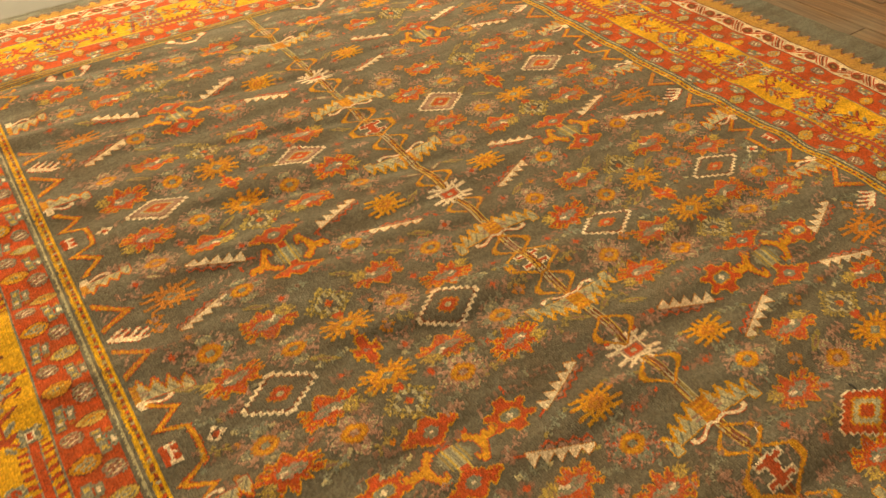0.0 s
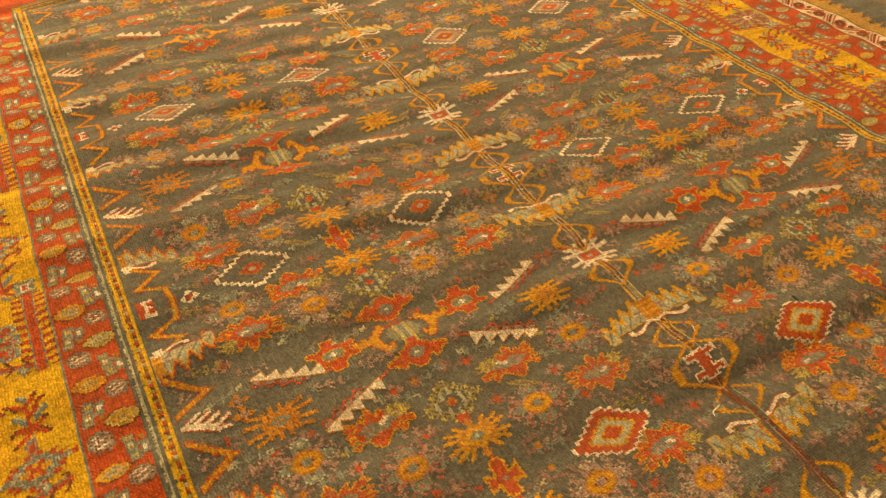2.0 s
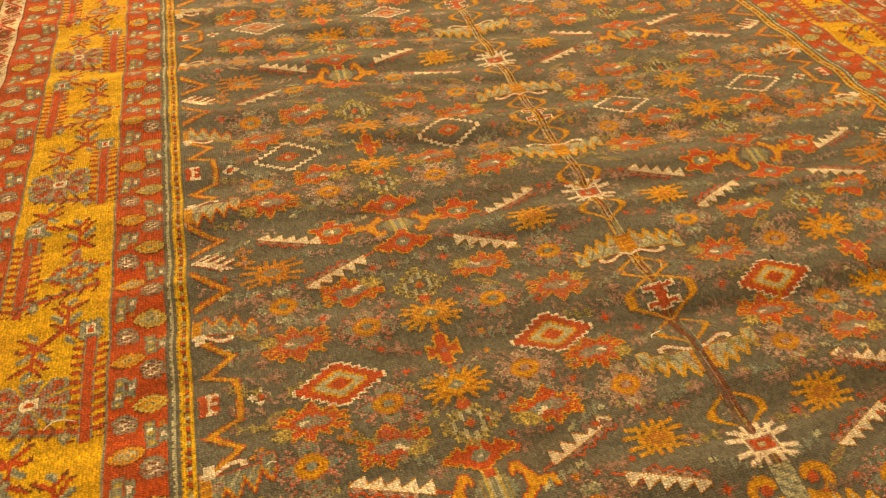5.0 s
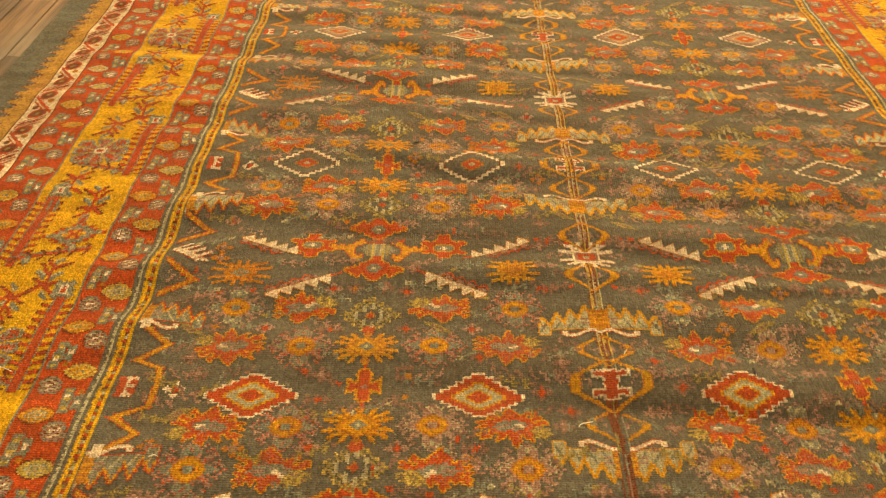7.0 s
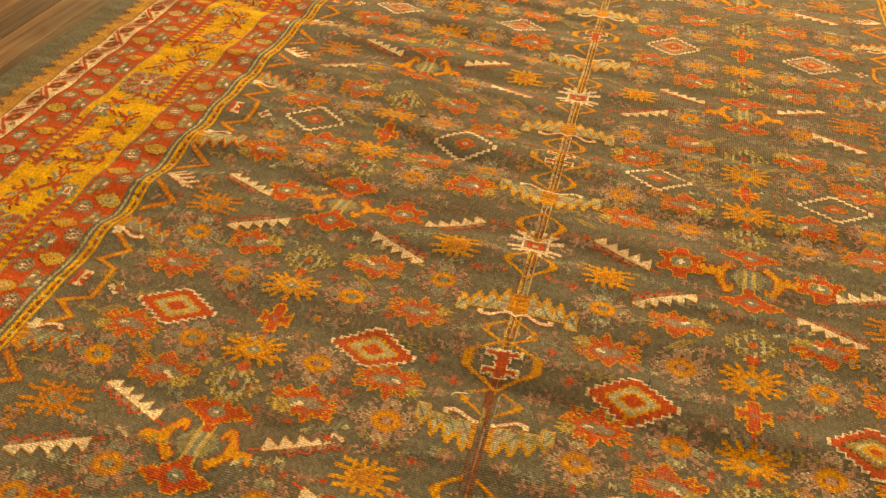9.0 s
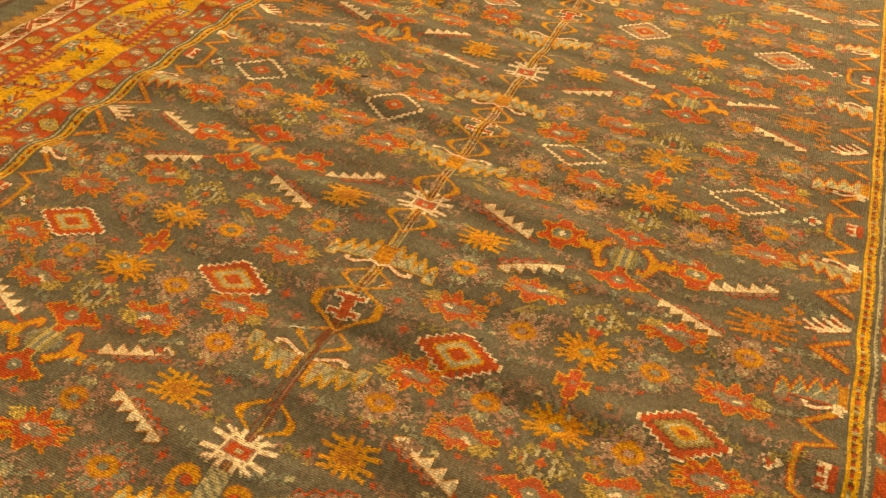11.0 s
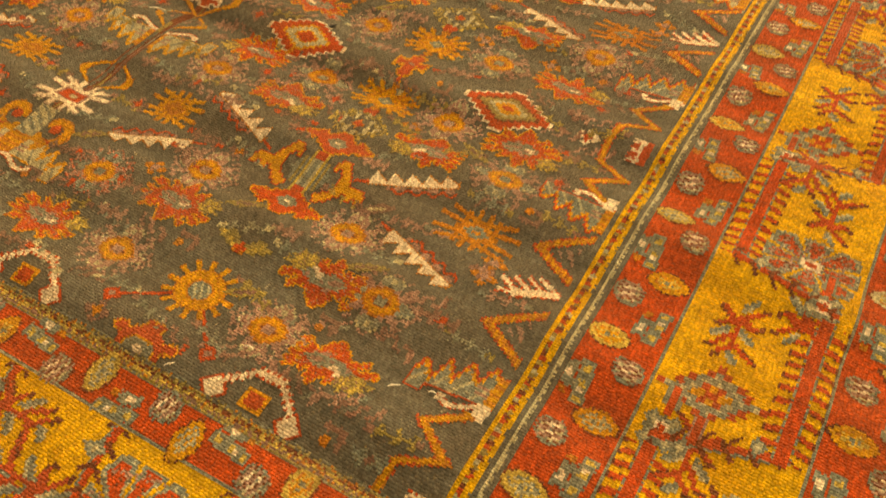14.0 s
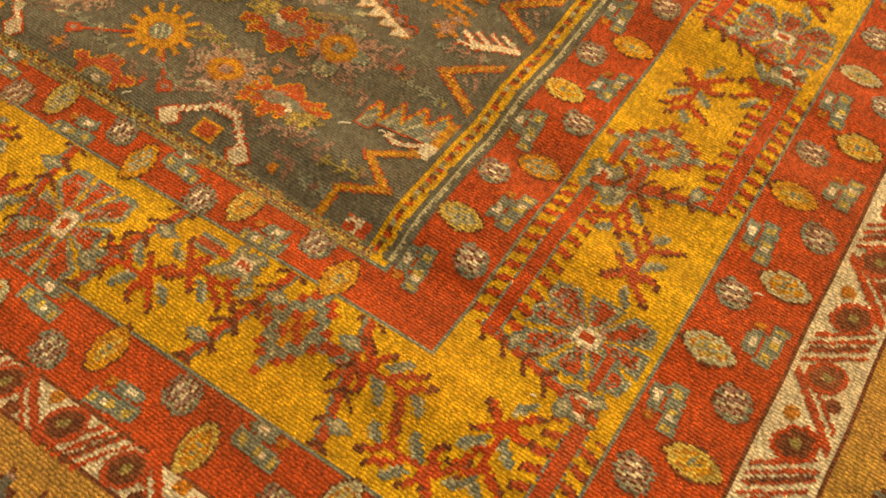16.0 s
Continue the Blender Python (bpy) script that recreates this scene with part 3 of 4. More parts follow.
def wing_of(main, rim):
    drawn = rimmed(lambda p, q: wing(np.abs(p), q, main), rim, 0.0034)

    def draw(p, q):
        c, ap = drawn(p, q), np.abs(p)
        put(c, (ap < 0.024) & (q < 0.046) & (q > -0.026), A), put(c, (ap < 0.024) & (q < 0.046) & (q > -0.026) & (np.sin(q * 420) > 0.1), Y)
        put(c, (ap > 0.024) & (ap < 0.046) & (np.abs(q - 0.008) < 0.014) & (np.sin(q * 560) > 0.0), P)
        curl = np.abs(q + 0.027 - 0.009 * np.sin(ap * 62 + 0.4))
        put(c, (ap < 0.094) & (curl < 0.0062), R), put(c, (ap < 0.091) & (curl < 0.0042), W)
        put(c, (np.abs(ap - 0.086) < 0.006) & (np.abs(q + 0.030) < 0.007), W)
        return c
    return draw


wings = wing_of(S, Y)


def spine_of(yarns):
    """Thin lines of faded tones along the middle, broken where the weaver changed yarn."""
    def draw(p, q):
        c = blank(p)
        n = np.floor((p + 0.0168) / 0.0056).astype(int)
        part_ = np.floor((q + 1.0) / 0.05).astype(int)
        pick = rnd.randint(0, 4, 80)
        for k, tones in enumerate(yarns):
            put(c, n == k, np.array(tones)[pick[(part_ + (k > 2)) % 80]][n == k])
        return c
    return draw


spine = spine_of(((D, D, G, D), (L, S, O, L), (D, D, D, D), (S, L, T, Y), (D, D, O, D), (S, L, S, O)))
# same stripes in darker yarns: the near crease's shade put into their colour
shaded_spine = spine_of(((D, G, D, D), (G, O, D, G), (D, D, D, D), (O, T, D, F), (D, D, G, D), (G, O, T, G)))


def wheel(p, q):
    """Gold ring round a slate heart with blunt rays, and two red stems that slant away below, each with a small bud."""
    c = blank(p)
    d, a = np.hypot(p, q * 1.1), np.arctan2(q * 1.1, p)
    for bx, by in ((-0.108, -0.080), (0.098, -0.092)):
        long_ = math.hypot(bx, by)
        on, off = (p * bx + q * by) / long_, (p * by - q * bx) / long_
        put(c, (np.abs(off) < 0.0036) & (on > 0.03) & (on < long_), R)
        put(c, np.abs(p - bx) + np.abs(q - by) < 0.017, R), put(c, np.abs(p - bx) + np.abs(q - by) < 0.008, P)
    put(c, (d < 0.066) & (np.cos(a * 14) > 0.30), A), put(c, (d < 0.062) & (np.cos(a * 14) > 0.45), Y)
    put(c, d < 0.045, A), put(c, d < 0.042, Y), put(c, (d < 0.042) & (np.sin(p * 520) * np.sin(q * 520) > 0.55), A)
    put(c, d < 0.024, A), put(c, d < 0.020, T), put(c, (d < 0.018) & (np.sin(p * 480 + q * 300) > 0.5), S)
    return c


def low_sun(p, q):
    """Gold star of slanting barbed rays round a slate heart, amber between."""
    c, ap, aq = blank(p), np.abs(p), np.abs(q)
    for slope, reach in ((0.16, 0.074), (0.46, 0.064), (1.0, 0.038)):
        line = np.abs(aq - slope * ap - 0.003) / math.hypot(1, slope)
        put(c, (line < 0.0075) & (ap < reach) & (np.sin(ap * 340 + slope * 5) > 0.2), A), put(c, (line < 0.0036) & (ap < reach), Y)
    put(c, (ap < 0.005) & (aq < 0.050), Y), put(c, (ap < 0.012) & (np.abs(aq - 0.040) < 0.004), A)
    body = ap / 0.042 + aq / 0.029
    put(c, body < 1.20, A), put(c, body < 1.02, Y), put(c, (body < 1.0) & (np.sin(p * 360) * np.sin(q * 380) > 0.5), A), put(c, body < 0.46, T), put(c, body < 0.16, S)
    return c


def spiral(p, q):
    """Gold vine that rolls into a hook on both sides of the spine."""
    c, ap = blank(p), np.abs(p)
    d, a = np.hypot(ap - 0.052, (q + 0.004) * 1.05), np.arctan2(q + 0.004, ap - 0.052)
    turn = np.abs(d - 0.030 + 0.0055 * a)
    put(c, turn < 0.0115, A), put(c, turn < 0.0080, Y), put(c, (d < 0.012), R)
    put(c, (ap < 0.024) & (np.abs(q) < 0.040), S), put(c, (ap < 0.024) & (np.abs(q) < 0.040) & (np.sin(q * 300 + p * 200) > 0.4), T)
    return c


def zigzag(p, q):
    """Gold vine with a red rim that swings out from the edge stripe, with a white E on red in its bend."""
    c = blank(p)
    aq = np.abs(q)
    line = np.interp(aq, [0.0, 0.028, 0.050, 0.078, 0.122, 0.160], [-0.040, -0.038, -0.034, 0.028, -0.034, 0.020])
    slope = np.interp(aq, [0.0, 0.048, 0.052, 0.078, 0.10, 0.16], [0.9, 1.0, 1.9, 1.8, 1.5, 1.5])
    put(c, np.abs(p - line) < 0.0085 * slope, R), put(c, np.abs(p - line) < 0.0065 * slope, A), put(c, np.abs(p - line) < 0.0042 * slope, Y)
    e = (np.abs(p - 0.022) < 0.022) & (aq < 0.028)
    put(c, e & (p > 0.004), R)
    put(c, e & ((p > 0.020) & (p < 0.026) | (np.abs(aq - 0.022) < 0.004) & (p > 0.004) & (p < 0.03) | (aq < 0.0035) & (p > 0.006) & (p < 0.02)), W)
    return c


def vine_bend(p, q):
    """One bend of the gold vine: a V that opens to the edge, mauve inside."""
    c, aq = blank(p), np.abs(q - 0.10 * p)
    gap_ = np.abs(p + 0.032 - 1.55 * aq) / 1.84
    put(c, (gap_ < 0.0085) & (p < 0.050), R), put(c, (gap_ < 0.0062) & (p < 0.048), A), put(c, (gap_ < 0.0062) & (p < 0.048) & (np.sin(p * 500) > 0.3), Y)
    put(c, (p > 1.45 * aq) & (p < 0.034) & (np.sin(p * 300 + q * 200) > 0.1), P)
    return c


def tree(p, q):
    """White stem at the edge with four prongs that reach into the field."""
    c = blank(p)
    for tone, w in ((R, 0.0085), (W, 0.0052)):
        put(c, (np.abs(q + 0.012 - 0.55 * (p - 0.02)) < w) & (p > -0.030) & (p < 0.042), tone)
        for k in (-0.018, 0.002, 0.022, 0.040):
            y0 = -0.012 + 0.55 * (k - 0.02)
            put(c, (np.abs(q - y0 - 0.55 * (k - p)) < w * 0.85) & (p < k) & (p > k - 0.045), tone)
            put(c, (np.abs(q - y0 + 0.15 * (k - p)) < w * 0.7) & (p < k) & (p > k - 0.038), tone)
    return c


def edge_palm(main):
    """Half a winged palmette that grows from the edge stripe, its fill in one yarn, a white foot at the stripe."""
    whole = wing_of(main, R)

    def draw(p, q):
        c = whole(0.072 - p, q)
        put(c, (p > 0.040) & (p < 0.062) & (q < -0.012) & (q > -0.042), W)
        return np.where(p > 0.072, 0, c)
    return draw


def bracket(p, q):
    """Half lozenge at the ends of the field: a stepped white bow on two square feet over a red dot."""
    c, ap = blank(p), np.abs(p)
    bow = np.interp(np.floor(ap / 0.009) * 0.009, [0.0, 0.018, 0.070, 0.09], [0.066, 0.066, 0.016, 0.0])
    foot = (np.abs(ap - 0.068) + np.abs(q - 0.012) < 0.020)
    put(c, (np.abs(q - bow) < 0.0105) & (ap < 0.080) | (np.abs(ap - 0.068) + np.abs(q - 0.012) < 0.026), R)
    put(c, (np.abs(q - bow) < 0.0066 + 0.002 * np.sign(np.sin(p * 600))) & (ap < 0.075) | foot, W)
    put(c, (ap < 0.020) & (np.abs(q - 0.022) < 0.017), Y), put(c, (ap < 0.014) & (np.abs(q - 0.022) < 0.012), R)
    put(c, q < -0.003, 0)
    return c


def oval(rim, fill):
    """Oval with a serrated rim, hatched inside, a thin dark line round it."""
    def draw(p, q):
        c, d = blank(p), (np.abs(p) / 0.0215) ** 1.5 + (np.abs(q) / 0.036) ** 1.7
        d = d + 0.05 * np.sign(np.sin(q * 520))
        put(c, d < 1.16, D), put(c, d < 1.00, rim), put(c, d < 0.54, T if fill == S else A), put(c, d < 0.40, fill), put(c, (d < 0.46) & (np.sin((p + 0.5 * q) * 520) > 0.35), rim), put(c, d < 0.08, T)
        return c
    return draw


def guard_bloom(p, q):
    """Boxy bloom of slate, mauve and pale strokes with red between them."""
    c, ap, aq = blank(p), np.abs(p), np.abs(q - 0.12 * p)
    box_, stroke = np.maximum(ap, aq) + 0.0012 * np.sign(np.sin(p * 700)), np.sin((p + 0.35 * q) * 440)
    inside = (box_ < 0.0245) & (ap + aq < 0.037)
    put(c, inside, D), put(c, inside & (np.abs(stroke) > 0.35), T), put(c, inside & (box_ < 0.020) & (stroke < -0.3), P)
    put(c, (box_ < 0.0185) & (ap + aq < 0.028) & (stroke > 0.5), S), put(c, (ap < 0.013) & (aq < 0.011) & (stroke > 0.5), W)
    return c


def guard_bar(p, q):
    """Slate bar spotted with yellow and white, and a shorter one next to it."""
    c = blank(p)
    b = q - 0.12 * p
    put(c, (np.abs(b - 0.008) < 0.0115) & (np.abs(p) < 0.036), T), put(c, (np.abs(b + 0.016) < 0.0095) & (np.abs(p + 0.006) < 0.020), T)
    put(c, (np.abs(b - 0.008) < 0.0062) & (np.sin(p * 250 + 0.6) > 0.25) & (np.abs(p) < 0.033), L), put(c, (np.abs(b + 0.016) < 0.0048) & (np.abs(p + 0.008) < 0.007), W)
    put(c, (np.abs(b + 0.018) < 0.0065) & (np.abs(p - 0.023) < 0.006), A), put(c, (np.abs(b - 0.008) < 0.0050) & (np.abs(p - 0.012) < 0.0045), W)
    return c


def medallion(p, q):
    """Slate stepped medallion of the main border, longer across than along, red rim, gold and red heart, a red stem to one side."""
    c = blank(p)
    k = 0.0125
    sp, sq = np.floor(np.abs(p + 0.12 * q) / k + 0.5) * k, np.floor(np.abs(q) / k + 0.5) * k
    d = sp / 0.043 + sq / 0.063
    put(c, (np.abs(q) < 0.010) & (p > 0.03) & (p < 0.09), P), put(c, (np.abs(q) < 0.0065) & (p > 0.03) & (p < 0.09), R)
    put(c, d < 1.22, R), put(c, d < 1.06, T), put(c, (d < 1.06) & (np.sin(q * 260) * np.sin(p * 240) > 0.55), S)
    put(c, d < 0.52, R), put(c, d < 0.40, Y), put(c, (np.abs(p) < 0.007) & (np.abs(q) < 0.010), R)
    return c


def burst_of(long_, tall, loud):
    """Eight wedges with slate rims round a white heart; loud: how much red they hold."""
    def draw(p, q):
        c = blank(p)
        x, y = p / long_, q / tall
        r, a = np.maximum(np.abs(x), np.abs(y)) * 0.7 + 0.3 * np.hypot(x, y), np.arctan2(y, x)
        k = np.abs((a / (math.pi / 4) + 0.5) % 1.0 - 0.5)
        mix = rnd.rand(*p.shape)
        put(c, (r < 1.0) & (r > 0.14) & (k < 0.42), T), put(c, (r < 1.0) & (k < 0.42) & (mix < 0.22), S)
        put(c, (r < 0.88) & (r > 0.28) & (k < 0.27) & (mix < loud), R), put(c, (r < 0.86) & (r > 0.34) & (k < 0.24) & (mix > 0.84), D)
        put(c, (r < 0.85) & (np.sin(y * 14 + x * 3) > 0.6) & (mix < 0.9 - loud * 0.6), P)
        put(c, r < 0.22, W), put(c, r < 0.11, R)
        return c
    return draw


burst, end_burst = burst_of(0.060, 0.082, 0.72), burst_of(0.068, 0.090, 0.95)


def white_cross(p, q):
    """Slate flower with a white heart crossed by a red bar."""
    c, ap, aq = blank(p), np.abs(p), np.abs(q)
    put(c, (ap + aq < 0.046) & ((np.abs(ap - aq) < 0.013) | (ap + aq < 0.028)), T)
    put(c, (ap + aq < 0.040) & (np.abs(ap - aq) < 0.006), S), put(c, (ap < 0.015) & (aq < 0.010), W), put(c, (ap < 0.011) & (aq < 0.0045), R)
    put(c, (aq < 0.006) & (p < -0.026) & (p > -0.085), R), put(c, (np.abs(aq - 0.010) < 0.004) & (p < -0.040) & (p > -0.085), T)
    return c


def branch(p, q):
    """Red stem with slate rims and short red leaves on both sides like a comb."""
    c, ap, aq = blank(p), np.abs(p), np.abs(q)
    beat = np.sin((p - 0.25 * aq) * 250)
    put(c, (beat > 0.1) & (ap < 0.135) & (aq < 0.037), D), put(c, (beat > 0.32) & (ap < 0.135) & (aq < 0.035), R)
    put(c, (aq < 0.0125) & (ap < 0.140), T), put(c, (aq < 0.0095) & (ap < 0.145), R)
    return c


twigs = chart("""
....................D...
..D....DD..........DR...
..DR....RD...TT...DR....
...RR...RR..TTS..DRR....
TT..RR.RRR.TTS...RR..TT.
.TTS.RRRR.TTS...RR..TTS.
..TTS.RRRRRRRRRRRRRTTS..
.......RRR...RR...RR....
......RRRR.TTSRRR..RRD..
.....RRD.RR.TTS.RRR..DD.
....RRD...RD.TTS..RD....
....DD.....D..TT...D....
""", 0.0062, 0.0072)


def cross_vine(p, q):
    """Thin red vine that crosses the band, slate on one rim, with short barbs and two leaf marks."""
    c = blank(p)
    b = p + 0.26 * q
    put(c, (np.abs(b - 0.007) < 0.0040) & (np.abs(q) < 0.092), T)
    put(c, (np.abs(b) < 0.0062) & (np.abs(q) < 0.096), R)
    put(c, (np.abs(b) < 0.022) & (np.sin((q - 0.7 * np.abs(b)) * 180) > 0.72) & (np.abs(q) < 0.090), D)
    for k, o in ((-0.026, 0.050), (0.026, -0.046)):
        d = np.abs(p - k) / 0.022 + np.abs(q - o) / 0.013
        put(c, d < 1, T), put(c, d < 0.5, S)
    return c


def dark_oval(p, q):
    """Small dark oval of the cream band, leaning, with a thin red rim."""
    c, d = blank(p), np.hypot((p + 0.3 * q) / 0.024, q / 0.025)
    put(c, d < 1.1, R), put(c, d < 0.82, D), put(c, d < 0.30, O)
    return c


def strokes(p, q):
    """Three slanting red strokes across the cream band."""
    c = blank(p)
    a = p + 0.7 * q
    put(c, (np.abs(a) < 0.030) & (np.abs(q) < 0.036) & (np.sin(a * 420) > 0.2), R)
    put(c, (np.abs(a) < 0.004) & (np.abs(q) < 0.034), D)
    return c


def swirl(p, q):
    """Red line that winds across the cream band with a brown bud."""
    c = blank(p)
    put(c, (np.abs(q - 0.9 * p) < 0.0075) & (np.abs(q) < 0.038), R), put(c, (np.abs(q - 0.9 * p - 0.020) < 0.004) & (np.abs(q) < 0.034), R)
    put(c, np.hypot(p + 0.018, q - 0.020) < 0.010, D), put(c, np.hypot(p - 0.018, q + 0.020) < 0.010, A)
    return c


def end_stripe(p, q):
    """Thin tan and brown lines that close the field at its ends."""
    c = blank(p)
    k = np.floor((q + 0.0126) / 0.0042).astype(int)
    worn = rnd.rand(*p.shape)
    for n_, tone in enumerate((G, O, D, L, F, O)):
        put(c, k == n_, tone)
    put(c, worn < 0.14, O), put(c, worn > 0.92, A)
    return c


def stripe_dots(p, q):
    """Two thin gold lines with a dashed red and brown line between them, slate with a pale line on the outer rim."""
    c = blank(p)
    beat = np.floor((p + 5.0) / 0.0085).astype(int)
    mid = np.abs(q + 0.0065) < 0.0042
    put(c, mid, O), put(c, mid & (beat % 3 == 1), D), put(c, mid & (beat % 3 == 2), R), put(c, mid & (beat % 7 == 0), S)
    put(c, q > 0.0065, G), put(c, (q > 0.0160) & (q < 0.0220), S), put(c, q < -0.0200, G)
    return c


def teeth(p, q):
    c = blank(p)
    saw = np.abs((p / 0.052) % 1.0 - 0.5) * 2
    edge = -0.004 + 0.046 * saw
    put(c, q > edge, G), put(c, (q > edge) & (q < edge + 0.010), P), put(c, (q > edge) & (q < edge + 0.006), D)
    return c


# ---- the field, row by row ----
# places of the small filling motifs in one half row: distance from the spine, distance from the row
FILL = ((0.645, 0.035), (0.462, 0.035), (0.10, 0.060), (0.46, 0.162), (0.64, 0.160), (0.115, 0.29), (0.955, 0.27), (0.30, 0.165), (0.79, 0.165),
        (0.94, 0.075), (0.30, 0.285), (0.47, 0.285), (0.645, 0.29), (0.12, 0.37), (0.295, 0.075), (0.965, 0.16))
FILL_TONES = ((F, R), (F, P), (P, R), (F, A), (P, F), (O, F), (F, R), (A, P))
# the near end of the field has an order of its own: leaves whose tails meet, rings, and the wheel between them
NEAR_RINGS = ((0.212, -0.567), (0.377, -0.466), (0.375, -0.689), (0.693, -0.462), (0.830, -0.566), (0.703, -0.696))
NEAR_LEAVES = ((0.218, -0.697, 1, 1), (0.401, -0.557, 1, 1), (0.708, -0.574, -1, 1), (0.841, -0.701, 1, -1))
NEAR_FILL = ((0.10, -0.63), (0.30, -0.63), (0.465, -0.62), (0.62, -0.655), (0.775, -0.64), (0.93, -0.55), (0.12, -0.78), (0.905, -0.801), (0.60, -0.52), (0.50, -0.50), (0.775, -0.52), (0.30, -0.51), (0.13, -0.50), (0.937, -0.427))


def filler(u, y, side, way):
    k = rnd.randint(8)
    weave("rosette", speck(*FILL_TONES[k], (0, 0, 0, 1, 2, 3, 2, 0)[k]), side * (u + rnd.uniform(-0.006, 0.006)), y, 0.036, 0.032, side, up=way)


for side in (-1, 1):
    for u, y in NEAR_RINGS:
        weave("ring_flower", ring_flower, side * u, y, 0.075, 0.06, side, knot=FINE, ragged=0.22)
    for u, y, flip, up in NEAR_LEAVES:
        weave("palmette", palmette if u < 0.5 else flat_palmette, side * u, y, 0.085, 0.06, side * flip, up=up, knot=FINE, ragged=0.22)
    weave("olive_tail", chart("..OO.....OO.. OLOOO...OOLOO .OOLOOROOLOO. ...OLRRRLO... .....ARA.....", 0.0086, 0.008), side * 0.556, -0.577, 0.06, 0.025, ragged=0.3)
    weave("sun_flower", wheel, side * 0.556, -0.688, 0.13, 0.115, side, knot=FINE, ragged=0.22)
    for u, y in NEAR_FILL:
        filler(u, y, side, 1)
weave("wing_palmette", wings, 0, -0.600, 0.16, 0.06, knot=FINE, ragged=0.22)
weave("gold_hoop", spiral, 0, -0.520, 0.10, 0.05)
weave("gold_hoop", gold_hoop, 0, -0.715, 0.08, 0.05)

for row, base in enumerate((-0.83, 0.0, 0.83, 1.66, 2.49)):
    first, last = row == 0, row == 4
    for side in (-1, 1):
        for u in (0.295, 0.788):
            kind = (None, red_lozenge, cream_lozenge, pale_lozenge, None)[row]
            if kind is red_lozenge and u > 0.5 and side > 0:
                kind = gold_lozenge
            if kind:
                weave("lozenge", kind, side * u, along(base) - (0.024 if row == 1 else -0.004), 0.105, 0.075, side, knot=FINE, ragged=0.22)
            elif first:
                weave("half_lozenge", bracket, side * (0.767 if u > 0.5 else 0.295), -0.831, 0.10, 0.09, side, knot=FINE, ragged=0.22)
            else:
                weave("half_lozenge", bracket, side * u, 2.785, 0.10, 0.09, side, up=-1, knot=FINE, ragged=0.22)
        for way in (-1, 1):
            if first and way < 0 or last and way > 0:
                continue
            weave("edge_palmette", edge_palm(T if row < 2 else S), side * 1.015, along(base + way * 0.195), 0.10, 0.06, side, up=way, knot=FINE, ragged=0.22)
            if first:
                continue
            swap = row == 2 and way < 0
            far = 0.232 if way > 0 else 0.211
            for ring_row in (True, False):
                off = 0.108 if ring_row else far
                for u in (0.395, 0.70, 0.22, 0.868):
                    middle = u in (0.395, 0.70)
                    ring_here = (middle == ring_row) != swap
                    if ring_here:
                        weave("ring_flower", ring_flower, side * (u if middle else u + (0.008 if u > 0.5 else -0.02)), along(base + way * off), 0.075, 0.06, side, knot=FINE, ragged=0.22)
                    else:
                        # tails point to the lattice flower between the leaves, or away from the lozenge row
                        inward = 1 if u < 0.5 else -1
                        weave("palmette", flat_palmette if middle else palmette, side * u, along(base + way * off), 0.085, 0.06, side * (inward if middle else -inward), up=way, knot=FINE, ragged=0.22)
            weave("sun_flower", low_sun, side * 0.550, along(base + way * 0.104), 0.085, 0.055, knot=FINE, ragged=0.22)
            if (row + min(way, 0) == 1) == (way > 0):
                weave("sun_flower", sun(Y, A), side * 0.20, along(base + way * 0.350), 0.08, 0.07, knot=FINE, ragged=0.22)
                weave("sun_flower", sun(A, T, 0.058, 10), side * 0.888, along(base + way * 0.345), 0.085, 0.07, knot=FINE, ragged=0.22)
            weave("lattice_flower", green_lattice, side * 0.550, along(base + way * 0.206), 0.07, 0.076, up=way)
            for u, o in FILL:
                filler(u, along(base + way * o), side, way)
            if side > 0:
                weave("gold_hoop", gold_hoop, 0, along(base + way * 0.100), 0.08, 0.05)
                weave("wing_palmette", wings, 0, along(base + way * 0.182), 0.16, 0.06, up=way, knot=FINE, ragged=0.22)
                weave("gold_hoop", gold_hoop, 0, along(base + way * 0.335), 0.08, 0.05)
        if not first and not last:
            weave("red_cross", red_cross, side * 0.548, along(base) + 0.004, 0.045, 0.078)
            weave("rosette", speck(W, R), side * 0.955, along(base) - 0.01, 0.03, 0.03)
            weave("rosette", speck(F, R), side * 0.155, along(base) - 0.01, 0.03, 0.03)
            weave("edge_vine", zigzag, side * 1.035, along(base) - 0.004, 0.055, 0.165, side)
    if first or last:
        for side in (-1, 1):
            keep = 1 if first else -1
            weave("edge_vine", lambda p, q: np.where(q * keep > 0.004, zigzag(p, q), 0), side * 1.035, -0.838 if first else 2.785, 0.055, 0.165, side)
            weave("red_bud", lambda p, q: np.where(q * keep > -0.006, bloom(p, q), 0), side * 0.555, (-0.826 if first else 2.772), 0.07, 0.055)
            if last:
                for u in (0.44, 0.655, 0.13, 0.94):
                    weave("rosette", speck(R, P, 0), side * u, along(base - 0.09), 0.03, 0.03)
    if not first and not last:
        weave("hexagon", hexagon, 0, along(base) + 0.008, 0.10, 0.06)

